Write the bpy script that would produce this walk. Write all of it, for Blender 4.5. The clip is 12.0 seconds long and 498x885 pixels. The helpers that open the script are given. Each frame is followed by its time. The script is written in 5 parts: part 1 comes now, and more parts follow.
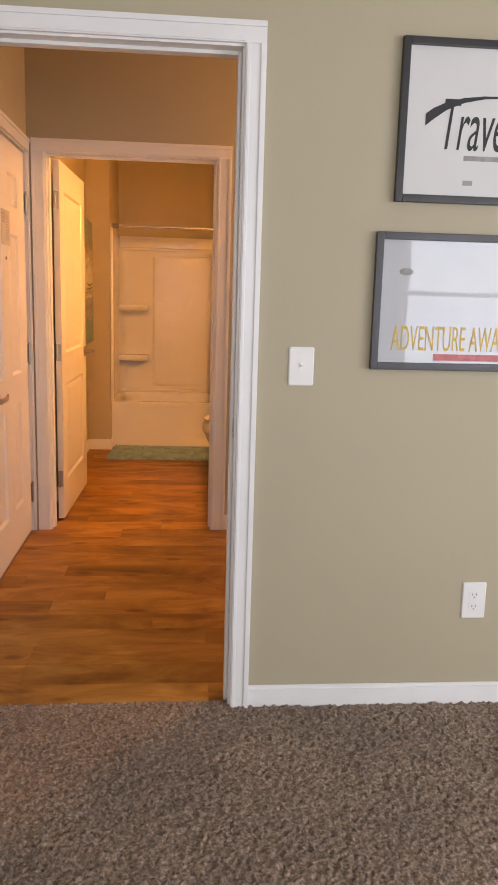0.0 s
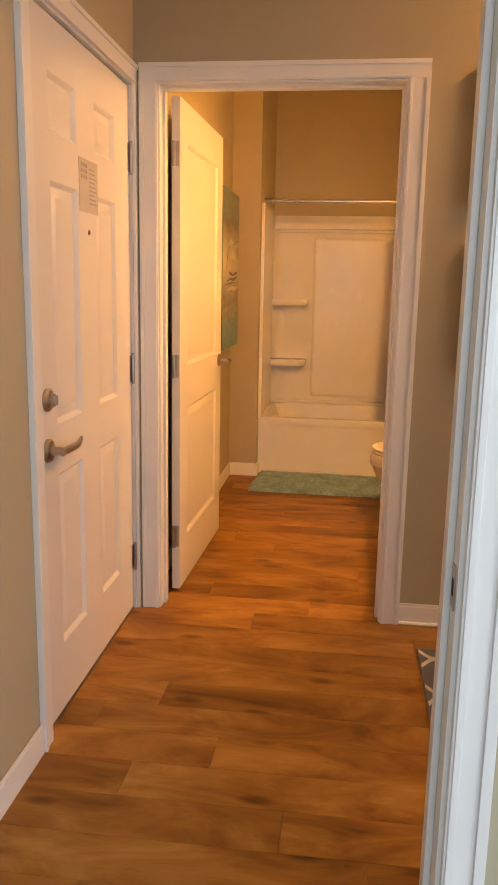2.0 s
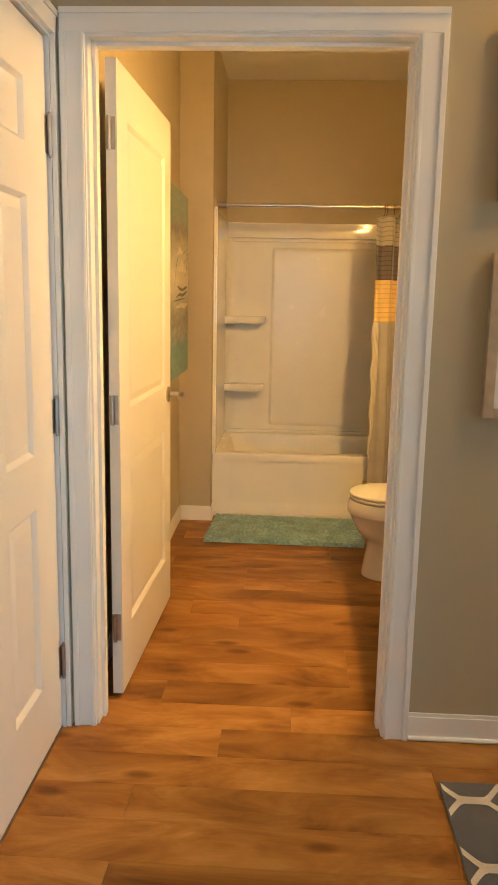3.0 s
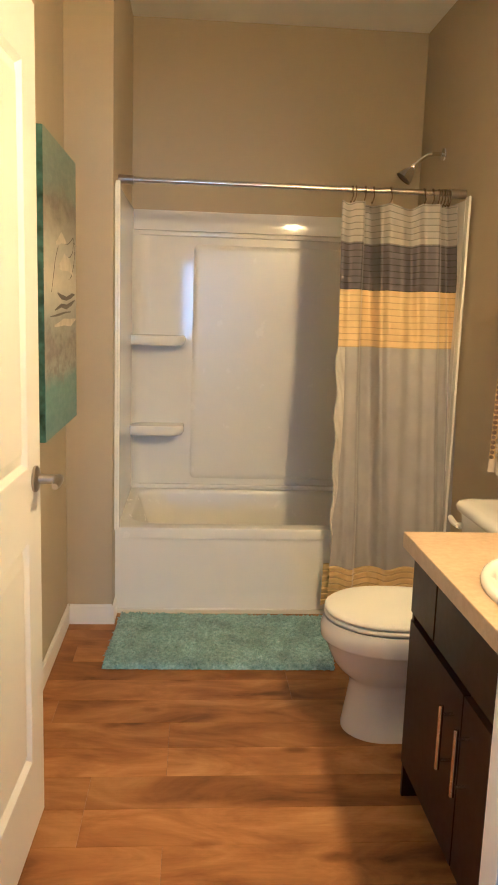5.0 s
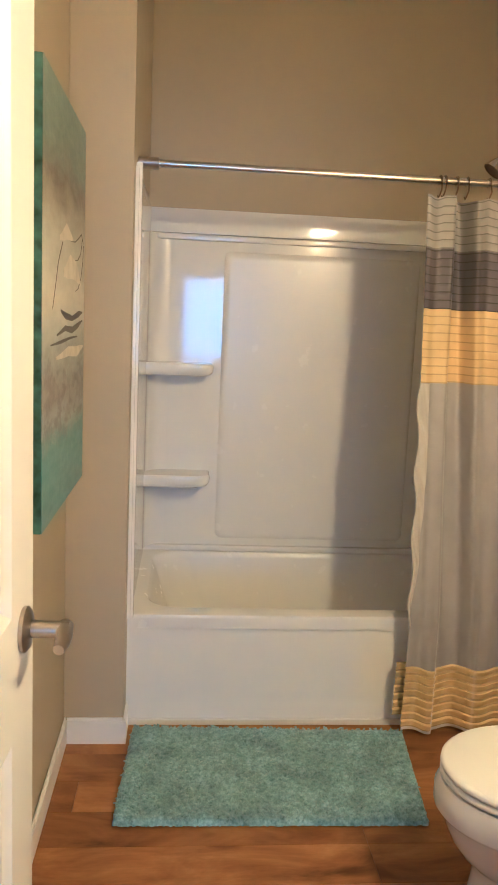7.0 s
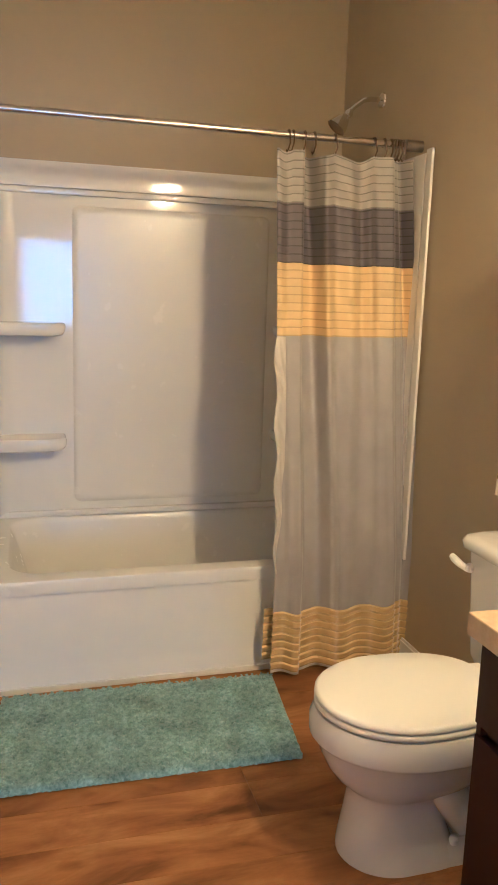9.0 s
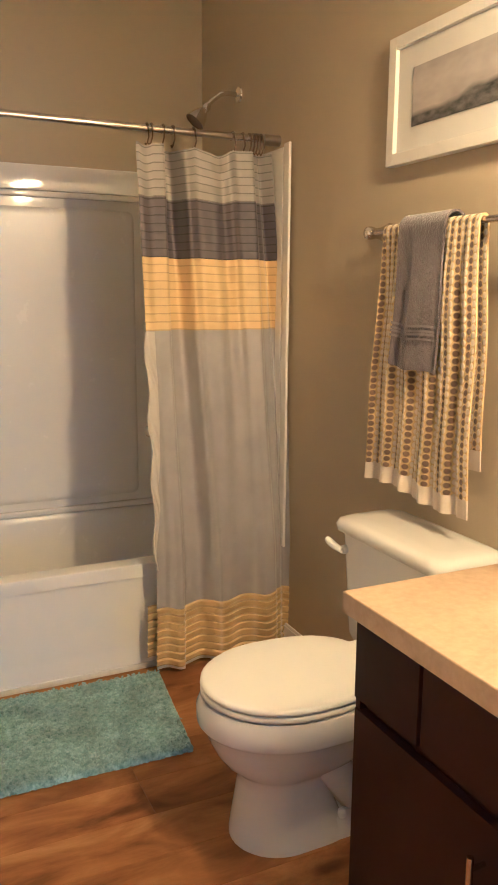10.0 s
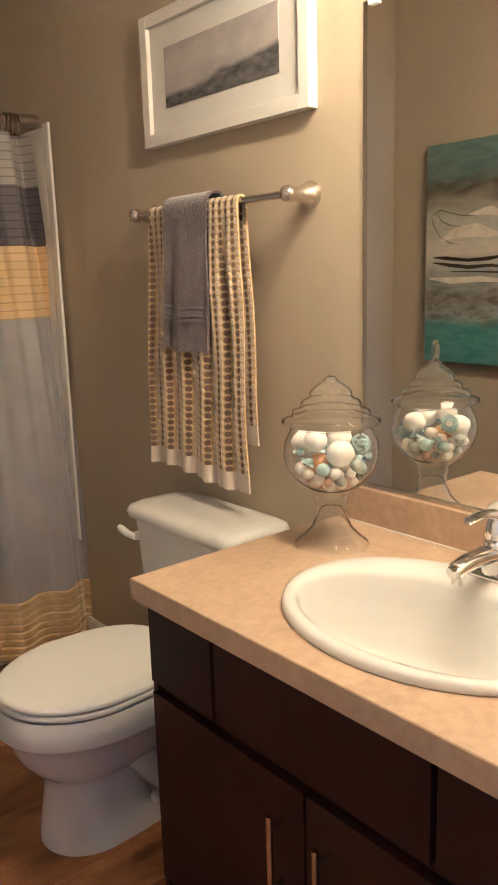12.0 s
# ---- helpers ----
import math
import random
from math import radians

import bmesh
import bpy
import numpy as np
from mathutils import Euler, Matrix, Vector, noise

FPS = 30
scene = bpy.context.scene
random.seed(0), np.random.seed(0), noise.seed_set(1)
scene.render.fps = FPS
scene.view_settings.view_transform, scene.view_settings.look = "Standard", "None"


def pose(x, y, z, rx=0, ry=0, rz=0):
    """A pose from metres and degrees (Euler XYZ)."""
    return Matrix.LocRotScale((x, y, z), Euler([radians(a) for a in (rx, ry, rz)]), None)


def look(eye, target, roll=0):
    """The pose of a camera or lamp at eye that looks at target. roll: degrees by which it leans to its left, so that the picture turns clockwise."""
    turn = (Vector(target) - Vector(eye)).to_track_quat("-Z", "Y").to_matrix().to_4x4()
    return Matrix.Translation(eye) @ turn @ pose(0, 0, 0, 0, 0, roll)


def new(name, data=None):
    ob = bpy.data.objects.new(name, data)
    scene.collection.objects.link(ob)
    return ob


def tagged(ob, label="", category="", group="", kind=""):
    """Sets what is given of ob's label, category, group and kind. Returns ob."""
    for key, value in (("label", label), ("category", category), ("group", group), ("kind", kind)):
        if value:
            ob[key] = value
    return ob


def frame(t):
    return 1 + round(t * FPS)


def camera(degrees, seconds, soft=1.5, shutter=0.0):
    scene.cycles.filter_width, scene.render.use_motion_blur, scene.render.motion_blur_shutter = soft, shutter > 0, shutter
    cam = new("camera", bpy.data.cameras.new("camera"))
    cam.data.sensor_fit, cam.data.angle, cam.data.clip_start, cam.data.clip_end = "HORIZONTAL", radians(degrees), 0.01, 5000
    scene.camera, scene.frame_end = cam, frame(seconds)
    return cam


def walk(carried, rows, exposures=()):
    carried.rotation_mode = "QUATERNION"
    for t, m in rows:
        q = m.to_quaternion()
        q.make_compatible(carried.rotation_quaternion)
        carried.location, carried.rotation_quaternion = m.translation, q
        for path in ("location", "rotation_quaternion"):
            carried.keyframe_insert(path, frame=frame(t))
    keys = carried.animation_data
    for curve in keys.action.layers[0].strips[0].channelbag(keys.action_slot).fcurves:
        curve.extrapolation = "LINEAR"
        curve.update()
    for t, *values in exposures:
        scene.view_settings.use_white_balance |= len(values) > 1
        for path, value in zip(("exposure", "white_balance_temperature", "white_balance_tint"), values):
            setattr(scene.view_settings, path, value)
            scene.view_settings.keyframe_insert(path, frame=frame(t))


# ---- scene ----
cam = camera(35.4, 12.0, soft=1.8)
PATH = [
    (0, (0.028, 0.12, 1.334), (0.202, 2.078, 0.966), 1.6),
    (0.5, (0.091, 0.448, 1.334), (0.133, 2.406, 0.93), 1.1),
    (1, (0.129, 0.805, 1.336), (-0.015, 2.756, 0.92), 1.9),
    (1.5, (0.065, 1.144, 1.331), (-0.187, 3.088, 0.931), 1.2),
    (2, (0.033, 1.482, 1.328), (-0.207, 3.427, 0.931), 1.1),
    (2.5, (-0.01, 1.85, 1.362), (-0.239, 3.799, 0.979), 1.6),
    (3, (-0.118, 2.212, 1.35), (-0.215, 4.176, 0.985), 1.1),
    (3.5, (-0.181, 2.546, 1.354), (-0.146, 4.513, 0.995), 0.9),
    (3.7, (-0.196, 2.702, 1.35), (-0.17, 4.673, 1.01), 1.2),
    (5.3, (-0.279, 3.751, 1.367), (-0.109, 5.715, 1.034), 2.3),
    (5.5, (-0.311, 3.865, 1.357), (-0.147, 5.83, 1.027), 2.9),
    (6, (-0.375, 4.137, 1.368), (-0.205, 6.106, 1.057), 2.4),
    (6.5, (-0.409, 4.328, 1.374), (-0.223, 6.296, 1.076), 2.6),
    (6.7, (-0.409, 4.38, 1.384), (-0.245, 6.352, 1.094), 2.6),
    (8.5, (-0.434, 4.404, 1.338), (-0.034, 6.333, 0.992), 1.4),
    (9, (-0.451, 4.394, 1.348), (0.098, 6.282, 0.982), 1.8),
    (9.5, (-0.453, 4.392, 1.344), (0.249, 6.229, 0.976), 1.4),
    (10, (-0.436, 4.385, 1.343), (0.4, 6.164, 0.972), 0.4),
    (10.5, (-0.42, 4.381, 1.335), (0.539, 6.094, 0.954), -0.3),
    (11, (-0.406, 4.374, 1.341), (0.658, 6.02, 0.941), -1.0),
    (11.5, (-0.398, 4.372, 1.335), (0.767, 5.946, 0.93), -1.3),
    (12, (-0.384, 4.363, 1.341), (0.867, 5.868, 0.926), -1.7),
]
# seconds, stops, kelvin, tint
EXPOSURES = [(0.0, 0.08, 8000, 25), (1.0, 0.14, 7600, 21), (1.5, 0.12, 7600, 20), (2.0, 0.18, 7300, 15), (2.5, 0.26, 6900, 6), (3.0, 0.4, 5500, -10), (3.7, 0.5, 4600, -14), (5.5, 0.6, 3700, -5), (8.5, 0.62, 3550, -4), (9.5, 0.68, 3800, -1), (11.0, 0.42, 3600, 0), (12.0, 0.12, 3450, 2)]
walk(cam, [(t, look(eye, target, roll)) for t, eye, target, roll in PATH], EXPOSURES)

# ---- world and lights ----
world = bpy.data.worlds.new("sky")
scene.world = world
world.use_nodes = True
wn = world.node_tree.nodes
sky = wn.new("ShaderNodeTexSky")
sky.sky_type = "NISHITA"
sky.sun_disc = False
sky.sun_elevation = radians(50)
sky.sun_rotation = radians(20)
world.node_tree.links.new(sky.outputs[0], wn["Background"].inputs[0])
wn["Background"].inputs[1].default_value = 0.10

sun_data = bpy.data.lights.new("sun", "SUN")
sun_data.energy, sun_data.angle, sun_data.color = 3.0, radians(0.5), (1.0, 0.95, 0.88)
sun = new("sun", sun_data)
sun.matrix_world = look((6, 18, 22), (0, 0, 0))

WARM = (1.0, 0.48, 0.135)


def window_light(name, x0, x1, y, z0, z1, watts):
    """Skylight entering through a window opening, known or added."""
    d = bpy.data.lights.new(name, "AREA")
    d.shape, d.size, d.size_y, d.energy, d.color = "RECTANGLE", x1 - x0, z1 - z0, watts, (0.63, 0.80, 1.0)
    ob = new(name, d)
    c = ((x0 + x1) / 2, y, (z0 + z1) / 2)
    ob.matrix_world = look(c, (c[0], c[1] + 1, c[2]))
    return ob


DAY = 25.5  # watts for each square metre of opening
WINDOWS = ((-0.45, 0.78, 0.85, 2.12), (1.97, 3.5, 0.45, 2.25))
SIDE_WINDOW = (-1.3, 1.1, 0.5, 2.12)
for wx0, wx1, wz0, wz1 in WINDOWS:
    window_light("window_daylight", wx0, wx1, -1.93 if wx0 < 1 else -2.05, wz0, wz1, DAY * (wx1 - wx0) * (wz1 - wz0))
side = window_light("window_daylight", SIDE_WINDOW[0], SIDE_WINDOW[1], 0, SIDE_WINDOW[2], SIDE_WINDOW[3], DAY * 2.4 * 1.62)
side.matrix_world = look((3.56, -0.1, 1.31), (2.56, -0.1, 1.31))
# added fill light from the hall's unseen right end, where no window is known
hall_fill = window_light("window_daylight", 2.85, 4.25, 0, 0.9, 2.1, 9.0)
hall_fill.matrix_world = look((2.28, 3.55, 1.5), (1.28, 3.55, 1.5))
VANITY_GLOW, HALL_GLOW = 450.0, 112.0

# ---- building helpers ----


def thing(name, loc, label="", category="", group="", kind=""):
    ob = new(name)
    ob.location = loc
    ob.empty_display_size = 0.05
    return tagged(ob, label, category, group, kind)


def flat_faces(me, smooth):
    """Corner normals weighted by area, so that broad faces stay flat between their rounded edges."""
    polys = [(p.normal.copy(), p.area) for p in me.polygons]
    if len(polys) > 4000:
        return
    around = [[] for _ in me.vertices]
    for p in me.polygons:
        for v in p.vertices:
            around[v].append(p.index)
    limit, out = math.cos(radians(smooth)), [None] * len(me.loops)
    for p in me.polygons:
        n0 = p.normal
        for li in p.loop_indices:
            n = Vector((0, 0, 0))
            for k in around[me.loops[li].vertex_index]:
                if n0.dot(polys[k][0]) >= limit:
                    n += polys[k][0] * polys[k][1]
            out[li] = tuple((n if n.length > 1e-12 else n0).normalized())
    me.normals_split_custom_set(out)


def finish(name, bm, material, smooth=35, shift=(0, 0, 0)):
    bmesh.ops.recalc_face_normals(bm, faces=bm.faces[:])
    if any(shift):
        bmesh.ops.translate(bm, vec=[-c for c in shift], verts=bm.verts[:])
    me = bpy.data.meshes.new(name)
    bm.to_mesh(me)
    bm.free()
    me.materials.append(material)
    if smooth:
        me.shade_smooth()
        me.set_sharp_from_angle(angle=radians(smooth))
        flat_faces(me, smooth)
    return me


def base_of(ob):
    while ob.parent:
        ob = ob.parent
    return ob.location


def part(name, bm, material, parent, label="", smooth=35):
    ob = new(name, finish(name, bm, material, smooth, base_of(parent)))
    ob.parent = parent
    return tagged(ob, label)


def solid(name, bm, material, label, category, group="", kind="", smooth=35, base=None):
    """A thing of one mesh; its origin at base."""
    loc = base or (0, 0, 0)
    ob = new(name, finish(name, bm, material, smooth, loc))
    ob.location = loc
    return tagged(ob, label, category, group, kind)


def box(x0, y0, z0, x1, y1, z1, bevel=0.0, seg=2, bm=None):
    own = bmesh.new()
    bmesh.ops.create_cube(own, size=1)
    for v in own.verts:
        v.co = Vector(((x0 + x1) / 2 + v.co.x * (x1 - x0), (y0 + y1) / 2 + v.co.y * (y1 - y0), (z0 + z1) / 2 + v.co.z * (z1 - z0)))
    if bevel:
        bmesh.ops.bevel(own, geom=own.edges[:], offset=bevel, segments=seg, profile=0.6, affect="EDGES")
    if bm is None:
        return own
    return join(bm, own)


def join(bm, other):
    me = bpy.data.meshes.new("join")
    other.to_mesh(me)
    other.free()
    bm.from_mesh(me)
    bpy.data.meshes.remove(me)
    return bm


def moved(bm, m):
    bmesh.ops.transform(bm, matrix=m, verts=bm.verts[:])
    return bm


def loft(rings, closed=True, cap0=True, cap1=True, bm=None):
    """Skin between rings of points."""
    bm = bm or bmesh.new()
    vs = [[bm.verts.new(p) for p in r] for r in rings]
    n = len(vs[0])
    for a, b in zip(vs, vs[1:]):
        for i in range(n if closed else n - 1):
            j = (i + 1) % n
            bm.faces.new((a[i], a[j], b[j], b[i]))
    if cap0:
        bm.faces.new(vs[0][::-1])
    if cap1:
        bm.faces.new(vs[-1])
    return bm


def lathe(profile, centre, seg=28, bm=None, cap0=True, cap1=True, axis="z"):
    rings = []
    for r, h in profile:
        ring = []
        for i in range(seg):
            a = 2 * math.pi * i / seg
            c, s = max(r, 1e-4) * math.cos(a), max(r, 1e-4) * math.sin(a)
            p = {"z": (c, s, h), "x": (h, c, s), "y": (c, h, s)}[axis]
            ring.append(Vector(centre) + Vector(p))
        rings.append(ring)
    return loft(rings, True, cap0, cap1, bm)


def tube(points, r, seg=12, bm=None, radii=None):
    """A round bar through points."""
    pts = [Vector(p) for p in points]
    rings = []
    up = None
    for i, p in enumerate(pts):
        d = (pts[min(i + 1, len(pts) - 1)] - pts[max(i - 1, 0)]).normalized()
        if up is None:
            up = d.orthogonal().normalized()
        up = (up - d * up.dot(d)).normalized()
        side = d.cross(up)
        rr = radii[i] if radii else r
        rings.append([p + (up * math.cos(2 * math.pi * k / seg) + side * math.sin(2 * math.pi * k / seg)) * rr for k in range(seg)])
    return loft(rings, True, True, True, bm)


def ball(c, r, bm=None, u=16, v=10, scale=(1, 1, 1)):
    own = bmesh.new()
    bmesh.ops.create_uvsphere(own, u_segments=u, v_segments=v, radius=r)
    moved(own, Matrix.Translation(c) @ Matrix.Diagonal((*scale, 1)))
    return own if bm is None else join(bm, own)


def grid_mesh(name, pts, nu, nv, material, parent=None, thickness=0.0, label="", uvs=None):
    """A sheet from an array of nu x nv points, with an optional back at a thickness along its normals."""
    pts = np.asarray(pts, float).reshape(nu, nv, 3)
    if parent is not None:
        pts = pts - np.array(base_of(parent))
    verts = pts.reshape(-1, 3)
    ii, jj = np.meshgrid(np.arange(nu - 1), np.arange(nv - 1), indexing="ij")
    a = (ii * nv + jj).ravel()
    faces = np.stack([a, a + nv, a + nv + 1, a + 1], 1)
    if thickness:
        du, dv = np.gradient(pts, axis=0), np.gradient(pts, axis=1)
        n = np.cross(du, dv)
        n /= np.linalg.norm(n, axis=2, keepdims=True) + 1e-9
        verts = np.vstack([verts, (pts - n * thickness).reshape(-1, 3)])
        k = nu * nv
        back = faces[:, ::-1] + k
        rim = [i * nv for i in range(nu)] + [(nu - 1) * nv + j for j in range(1, nv)] + [i * nv + nv - 1 for i in range(nu - 2, -1, -1)] + list(range(nv - 2, 0, -1))
        side = [(p, p + k, q + k, q) for p, q in zip(rim, rim[1:] + rim[:1])]
        faces = np.vstack([faces, back, np.array(side)])
    me = bpy.data.meshes.new(name)
    me.from_pydata(verts.tolist(), [], faces.tolist())
    if uvs is not None:
        u = np.asarray(uvs, float).reshape(-1, 2)
        if thickness:
            u = np.vstack([u, u])
        layer = me.uv_layers.new(name="sheet")
        loops = np.zeros(len(me.loops), int)
        me.loops.foreach_get("vertex_index", loops)
        layer.data.foreach_set("uv", u[loops].ravel())
    me.materials.append(material)
    me.shade_smooth()
    me.set_sharp_from_angle(angle=radians(60))
    ob = new(name, me)
    if parent is not None:
        ob.parent = parent
    return tagged(ob, label)


def lettering(text, size, m, material, parent, name="lettering", shear=0.0, label="", fit=None):
    """Letters in the built-in font, standing on the plane of m, as a mesh."""
    cu = bpy.data.curves.new(name, "FONT")
    cu.body, cu.size, cu.extrude, cu.shear = text, size, 0.0004, shear
    tmp = bpy.data.objects.new("tmp", cu)
    scene.collection.objects.link(tmp)
    bpy.context.view_layer.update()
    me = bpy.data.meshes.new_from_object(tmp.evaluated_get(bpy.context.evaluated_depsgraph_get()))
    bpy.data.objects.remove(tmp)
    if fit:
        w = max(v.co.x for v in me.vertices) - min(v.co.x for v in me.vertices)
        m = m @ Matrix.Diagonal((fit / w, 1, 1, 1))
    me.transform(Matrix.Translation(-Vector(base_of(parent))) @ m)
    me.materials.clear()
    me.materials.append(material)
    ob = new(name, me)
    ob.parent = parent
    return tagged(ob, label)


# ---- materials ----


class Nodes:
    def __init__(self, name):
        self.m = bpy.data.materials.new(name)
        self.m.use_nodes = True
        self.t = self.m.node_tree
        self.p = self.t.nodes["Principled BSDF"]

    def add(self, kind, **values):
        n = self.t.nodes.new(kind)
        for k, v in values.items():
            n.inputs[k].default_value = v
        return n

    def link(self, a, b):
        self.t.links.new(a, b)

    def pos(self, scale=(1, 1, 1), shift=None):
        g = self.t.nodes.new("ShaderNodeNewGeometry")
        mp = self.t.nodes.new("ShaderNodeMapping")
        mp.inputs["Scale"].default_value = scale
        self.link(g.outputs["Position"], mp.inputs["Vector"])
        if shift is not None:
            self.link(shift, mp.inputs["Location"])
        return mp.outputs[0]

    def noise(self, vec, scale, detail=4.0, rough=0.55, distort=0.0):
        n = self.add("ShaderNodeTexNoise", Scale=scale, Detail=detail, Roughness=rough, Distortion=distort)
        self.link(vec, n.inputs["Vector"])
        return n.outputs["Fac"]

    def ramp(self, fac, stops):
        r = self.t.nodes.new("ShaderNodeValToRGB")
        els = r.color_ramp.elements
        while len(els) < len(stops):
            els.new(0.5)
        for e, (p, c) in zip(els, stops):
            e.position, e.color = p, (*c, 1)
        self.link(fac, r.inputs[0])
        return r.outputs[0]

    def mix(self, fac, a, b, mode="MIX"):
        n = self.t.nodes.new("ShaderNodeMix")
        n.data_type, n.blend_type = "RGBA", mode
        for sock, v in ((n.inputs[0], fac), (n.inputs[6], a), (n.inputs[7], b)):
            if isinstance(v, (int, float)):
                sock.default_value = v
            elif isinstance(v, tuple):
                sock.default_value = (*v, 1)
            else:
                self.link(v, sock)
        return n.outputs[2]

    def math(self, op, a, b=0.0, c=None):
        n = self.t.nodes.new("ShaderNodeMath")
        n.operation = op
        for sock, v in zip(n.inputs, (a, b, c)):
            if v is None:
                continue
            if isinstance(v, (int, float)):
                sock.default_value = v
            else:
                self.link(v, sock)
        return n.outputs[0]

    def bump(self, height, strength, distance=0.01):
        b = self.add("ShaderNodeBump", Strength=strength, Distance=distance)
        self.link(height, b.inputs["Height"])
        self.link(b.outputs[0], self.p.inputs["Normal"])

    def color(self, c):
        if isinstance(c, tuple):
            self.p.inputs["Base Color"].default_value = (*c, 1)
        else:
            self.link(c, self.p.inputs["Base Color"])

    def rough(self, r, metal=0.0):
        if isinstance(r, (int, float)):
            self.p.inputs["Roughness"].default_value = r
        else:
            self.link(r, self.p.inputs["Roughness"])
        self.p.inputs["Metallic"].default_value = metal
        return self


def surface(name, c, rough=0.5, metal=0.0, var=0.06, big=1.5, fine=200.0, bump=0.05, dist=0.001, coat=0.0):
    """A surface of one colour with faint large stains, uneven gloss and fine relief."""
    n = Nodes(name)
    pos = n.pos()
    stain = n.noise(pos, big, 3)
    lo, hi = tuple(max(0, v * (1 - var)) for v in c), tuple(min(1, v * (1 + var)) for v in c)
    n.color(n.ramp(stain, [(0.3, lo), (0.7, hi)]))
    grain = n.noise(pos, fine, 2)
    n.rough(n.math("MULTIPLY_ADD", n.noise(pos, big * 7, 3), rough * 0.3, rough * 0.85), metal)
    if bump:
        n.bump(grain, bump, dist)
    if coat:
        n.p.inputs["Coat Weight"].default_value = coat
    return n.m


wall_paint = surface("greige_wall_paint", (0.437, 0.379, 0.260), 0.62, var=0.03, big=0.9, fine=160, bump=0.16, dist=0.002)
ceiling_paint = surface("ceiling_paint", (0.80, 0.78, 0.74), 0.9, var=0.02, fine=90, bump=0.3, dist=0.004)
trim_paint = surface("white_trim_paint", (0.80, 0.79, 0.77), 0.36, var=0.03, big=3, fine=60, bump=0.02, dist=0.001)
door_paint = surface("white_door_paint", (0.75, 0.73, 0.70), 0.36, var=0.03, big=2, fine=45, bump=0.08, dist=0.001)
porcelain = surface("white_porcelain", (0.68, 0.67, 0.645), 0.07, var=0.02, big=4, bump=0.0, coat=0.3)
acrylic = surface("white_acrylic", (0.78, 0.77, 0.745), 0.06, var=0.02, big=2, fine=12, bump=0.03, dist=0.002)
acrylic.node_tree.nodes["Principled BSDF"].inputs["Specular IOR Level"].default_value = 0.5
acrylic_satin = surface("white_satin_acrylic", (0.78, 0.77, 0.745), 0.26, var=0.02, big=2, fine=160, bump=0.05, dist=0.001)
plastic_white = surface("white_plastic", (0.80, 0.79, 0.76), 0.3, var=0.01, bump=0.0)
nickel = surface("satin_nickel", (0.42, 0.38, 0.34), 0.3, 1.0, var=0.08, big=20, fine=500, bump=0.03)
steel = surface("brushed_steel", (0.62, 0.58, 0.53), 0.24, 1.0, var=0.06, big=12, fine=400, bump=0.03)
chrome = surface("chrome", (0.78, 0.77, 0.75), 0.06, 1.0, var=0.03, big=10, bump=0.0)
dark_metal = surface("dark_bronze", (0.16, 0.11, 0.075), 0.3, 0.9, var=0.15, big=15, bump=0.02)
espresso = surface("espresso_laminate", (0.026, 0.0098, 0.0062), 0.36, var=0.25, big=5, fine=80, bump=0.04)
espresso.node_tree.nodes["Principled BSDF"].inputs["Specular IOR Level"].default_value = 0.14
black_void = surface("dark_recess", (0.01, 0.009, 0.008), 0.9, var=0.1, bump=0)
black_frame = surface("black_wood_frame", (0.022, 0.021, 0.021), 0.35, var=0.2, big=12, fine=150, bump=0.05)
grey_frame = surface("charcoal_wood_frame", (0.045, 0.047, 0.05), 0.35, var=0.2, big=12, fine=150, bump=0.05)
silver_frame = surface("champagne_frame", (0.50, 0.44, 0.36), 0.35, 0.6, var=0.12, big=25, fine=200, bump=0.1)
paper = surface("white_paper", (0.64, 0.63, 0.61), 0.7, var=0.02, big=4, bump=0.0)
glazed_paper = surface("glazed_paper", (0.46, 0.475, 0.49), 0.6, var=0.04, big=5, bump=0.0)
glazed_paper.node_tree.nodes["Principled BSDF"].inputs["Coat Weight"].default_value = 1.0
glazed_paper.node_tree.nodes["Principled BSDF"].inputs["Coat Roughness"].default_value = 0.015
ink = surface("black_ink", (0.02, 0.02, 0.022), 0.6, var=0.2, big=30, bump=0)
grey_ink = surface("grey_ink", (0.30, 0.29, 0.28), 0.7, var=0.2, big=30, bump=0)
gold_ink = surface("mustard_ink", (0.62, 0.42, 0.10), 0.6, var=0.15, big=60, bump=0)
red_ink = surface("rose_ink", (0.55, 0.16, 0.16), 0.6, var=0.2, big=40, bump=0)
white_frame = surface("white_lacquered_frame", (0.72, 0.70, 0.665), 0.3, var=0.02, big=6, bump=0)
bronze_glass = surface("dark_glossy_print", (0.10, 0.085, 0.07), 0.08, var=0.3, big=9, bump=0)
liner_vinyl = surface("white_liner", (0.72, 0.70, 0.67), 0.35, var=0.05, big=9, fine=40, bump=0.1, dist=0.003)


def make_glass(name, rough=0.0, ior=1.45):
    n = Nodes(name)
    n.color((0.97, 0.98, 0.97))
    n.rough(rough)
    n.p.inputs["Transmission Weight"].default_value = 1.0
    n.p.inputs["IOR"].default_value = ior
    return n.m


glass = make_glass("clear_glass", 0.0, 1.32)


def make_thin_glass():
    """Blown glass of a thin wall: it hardly bends what lies behind and shines at its skin."""
    n = Nodes("blown_glass")
    n.color((0.985, 0.99, 0.985))
    n.rough(0.0)
    n.p.inputs["Transmission Weight"].default_value = 1.0
    n.p.inputs["IOR"].default_value = 1.045
    n.p.inputs["Coat Weight"].default_value = 1.0
    n.p.inputs["Coat Roughness"].default_value = 0.02
    return n.m


blown_glass = make_thin_glass()


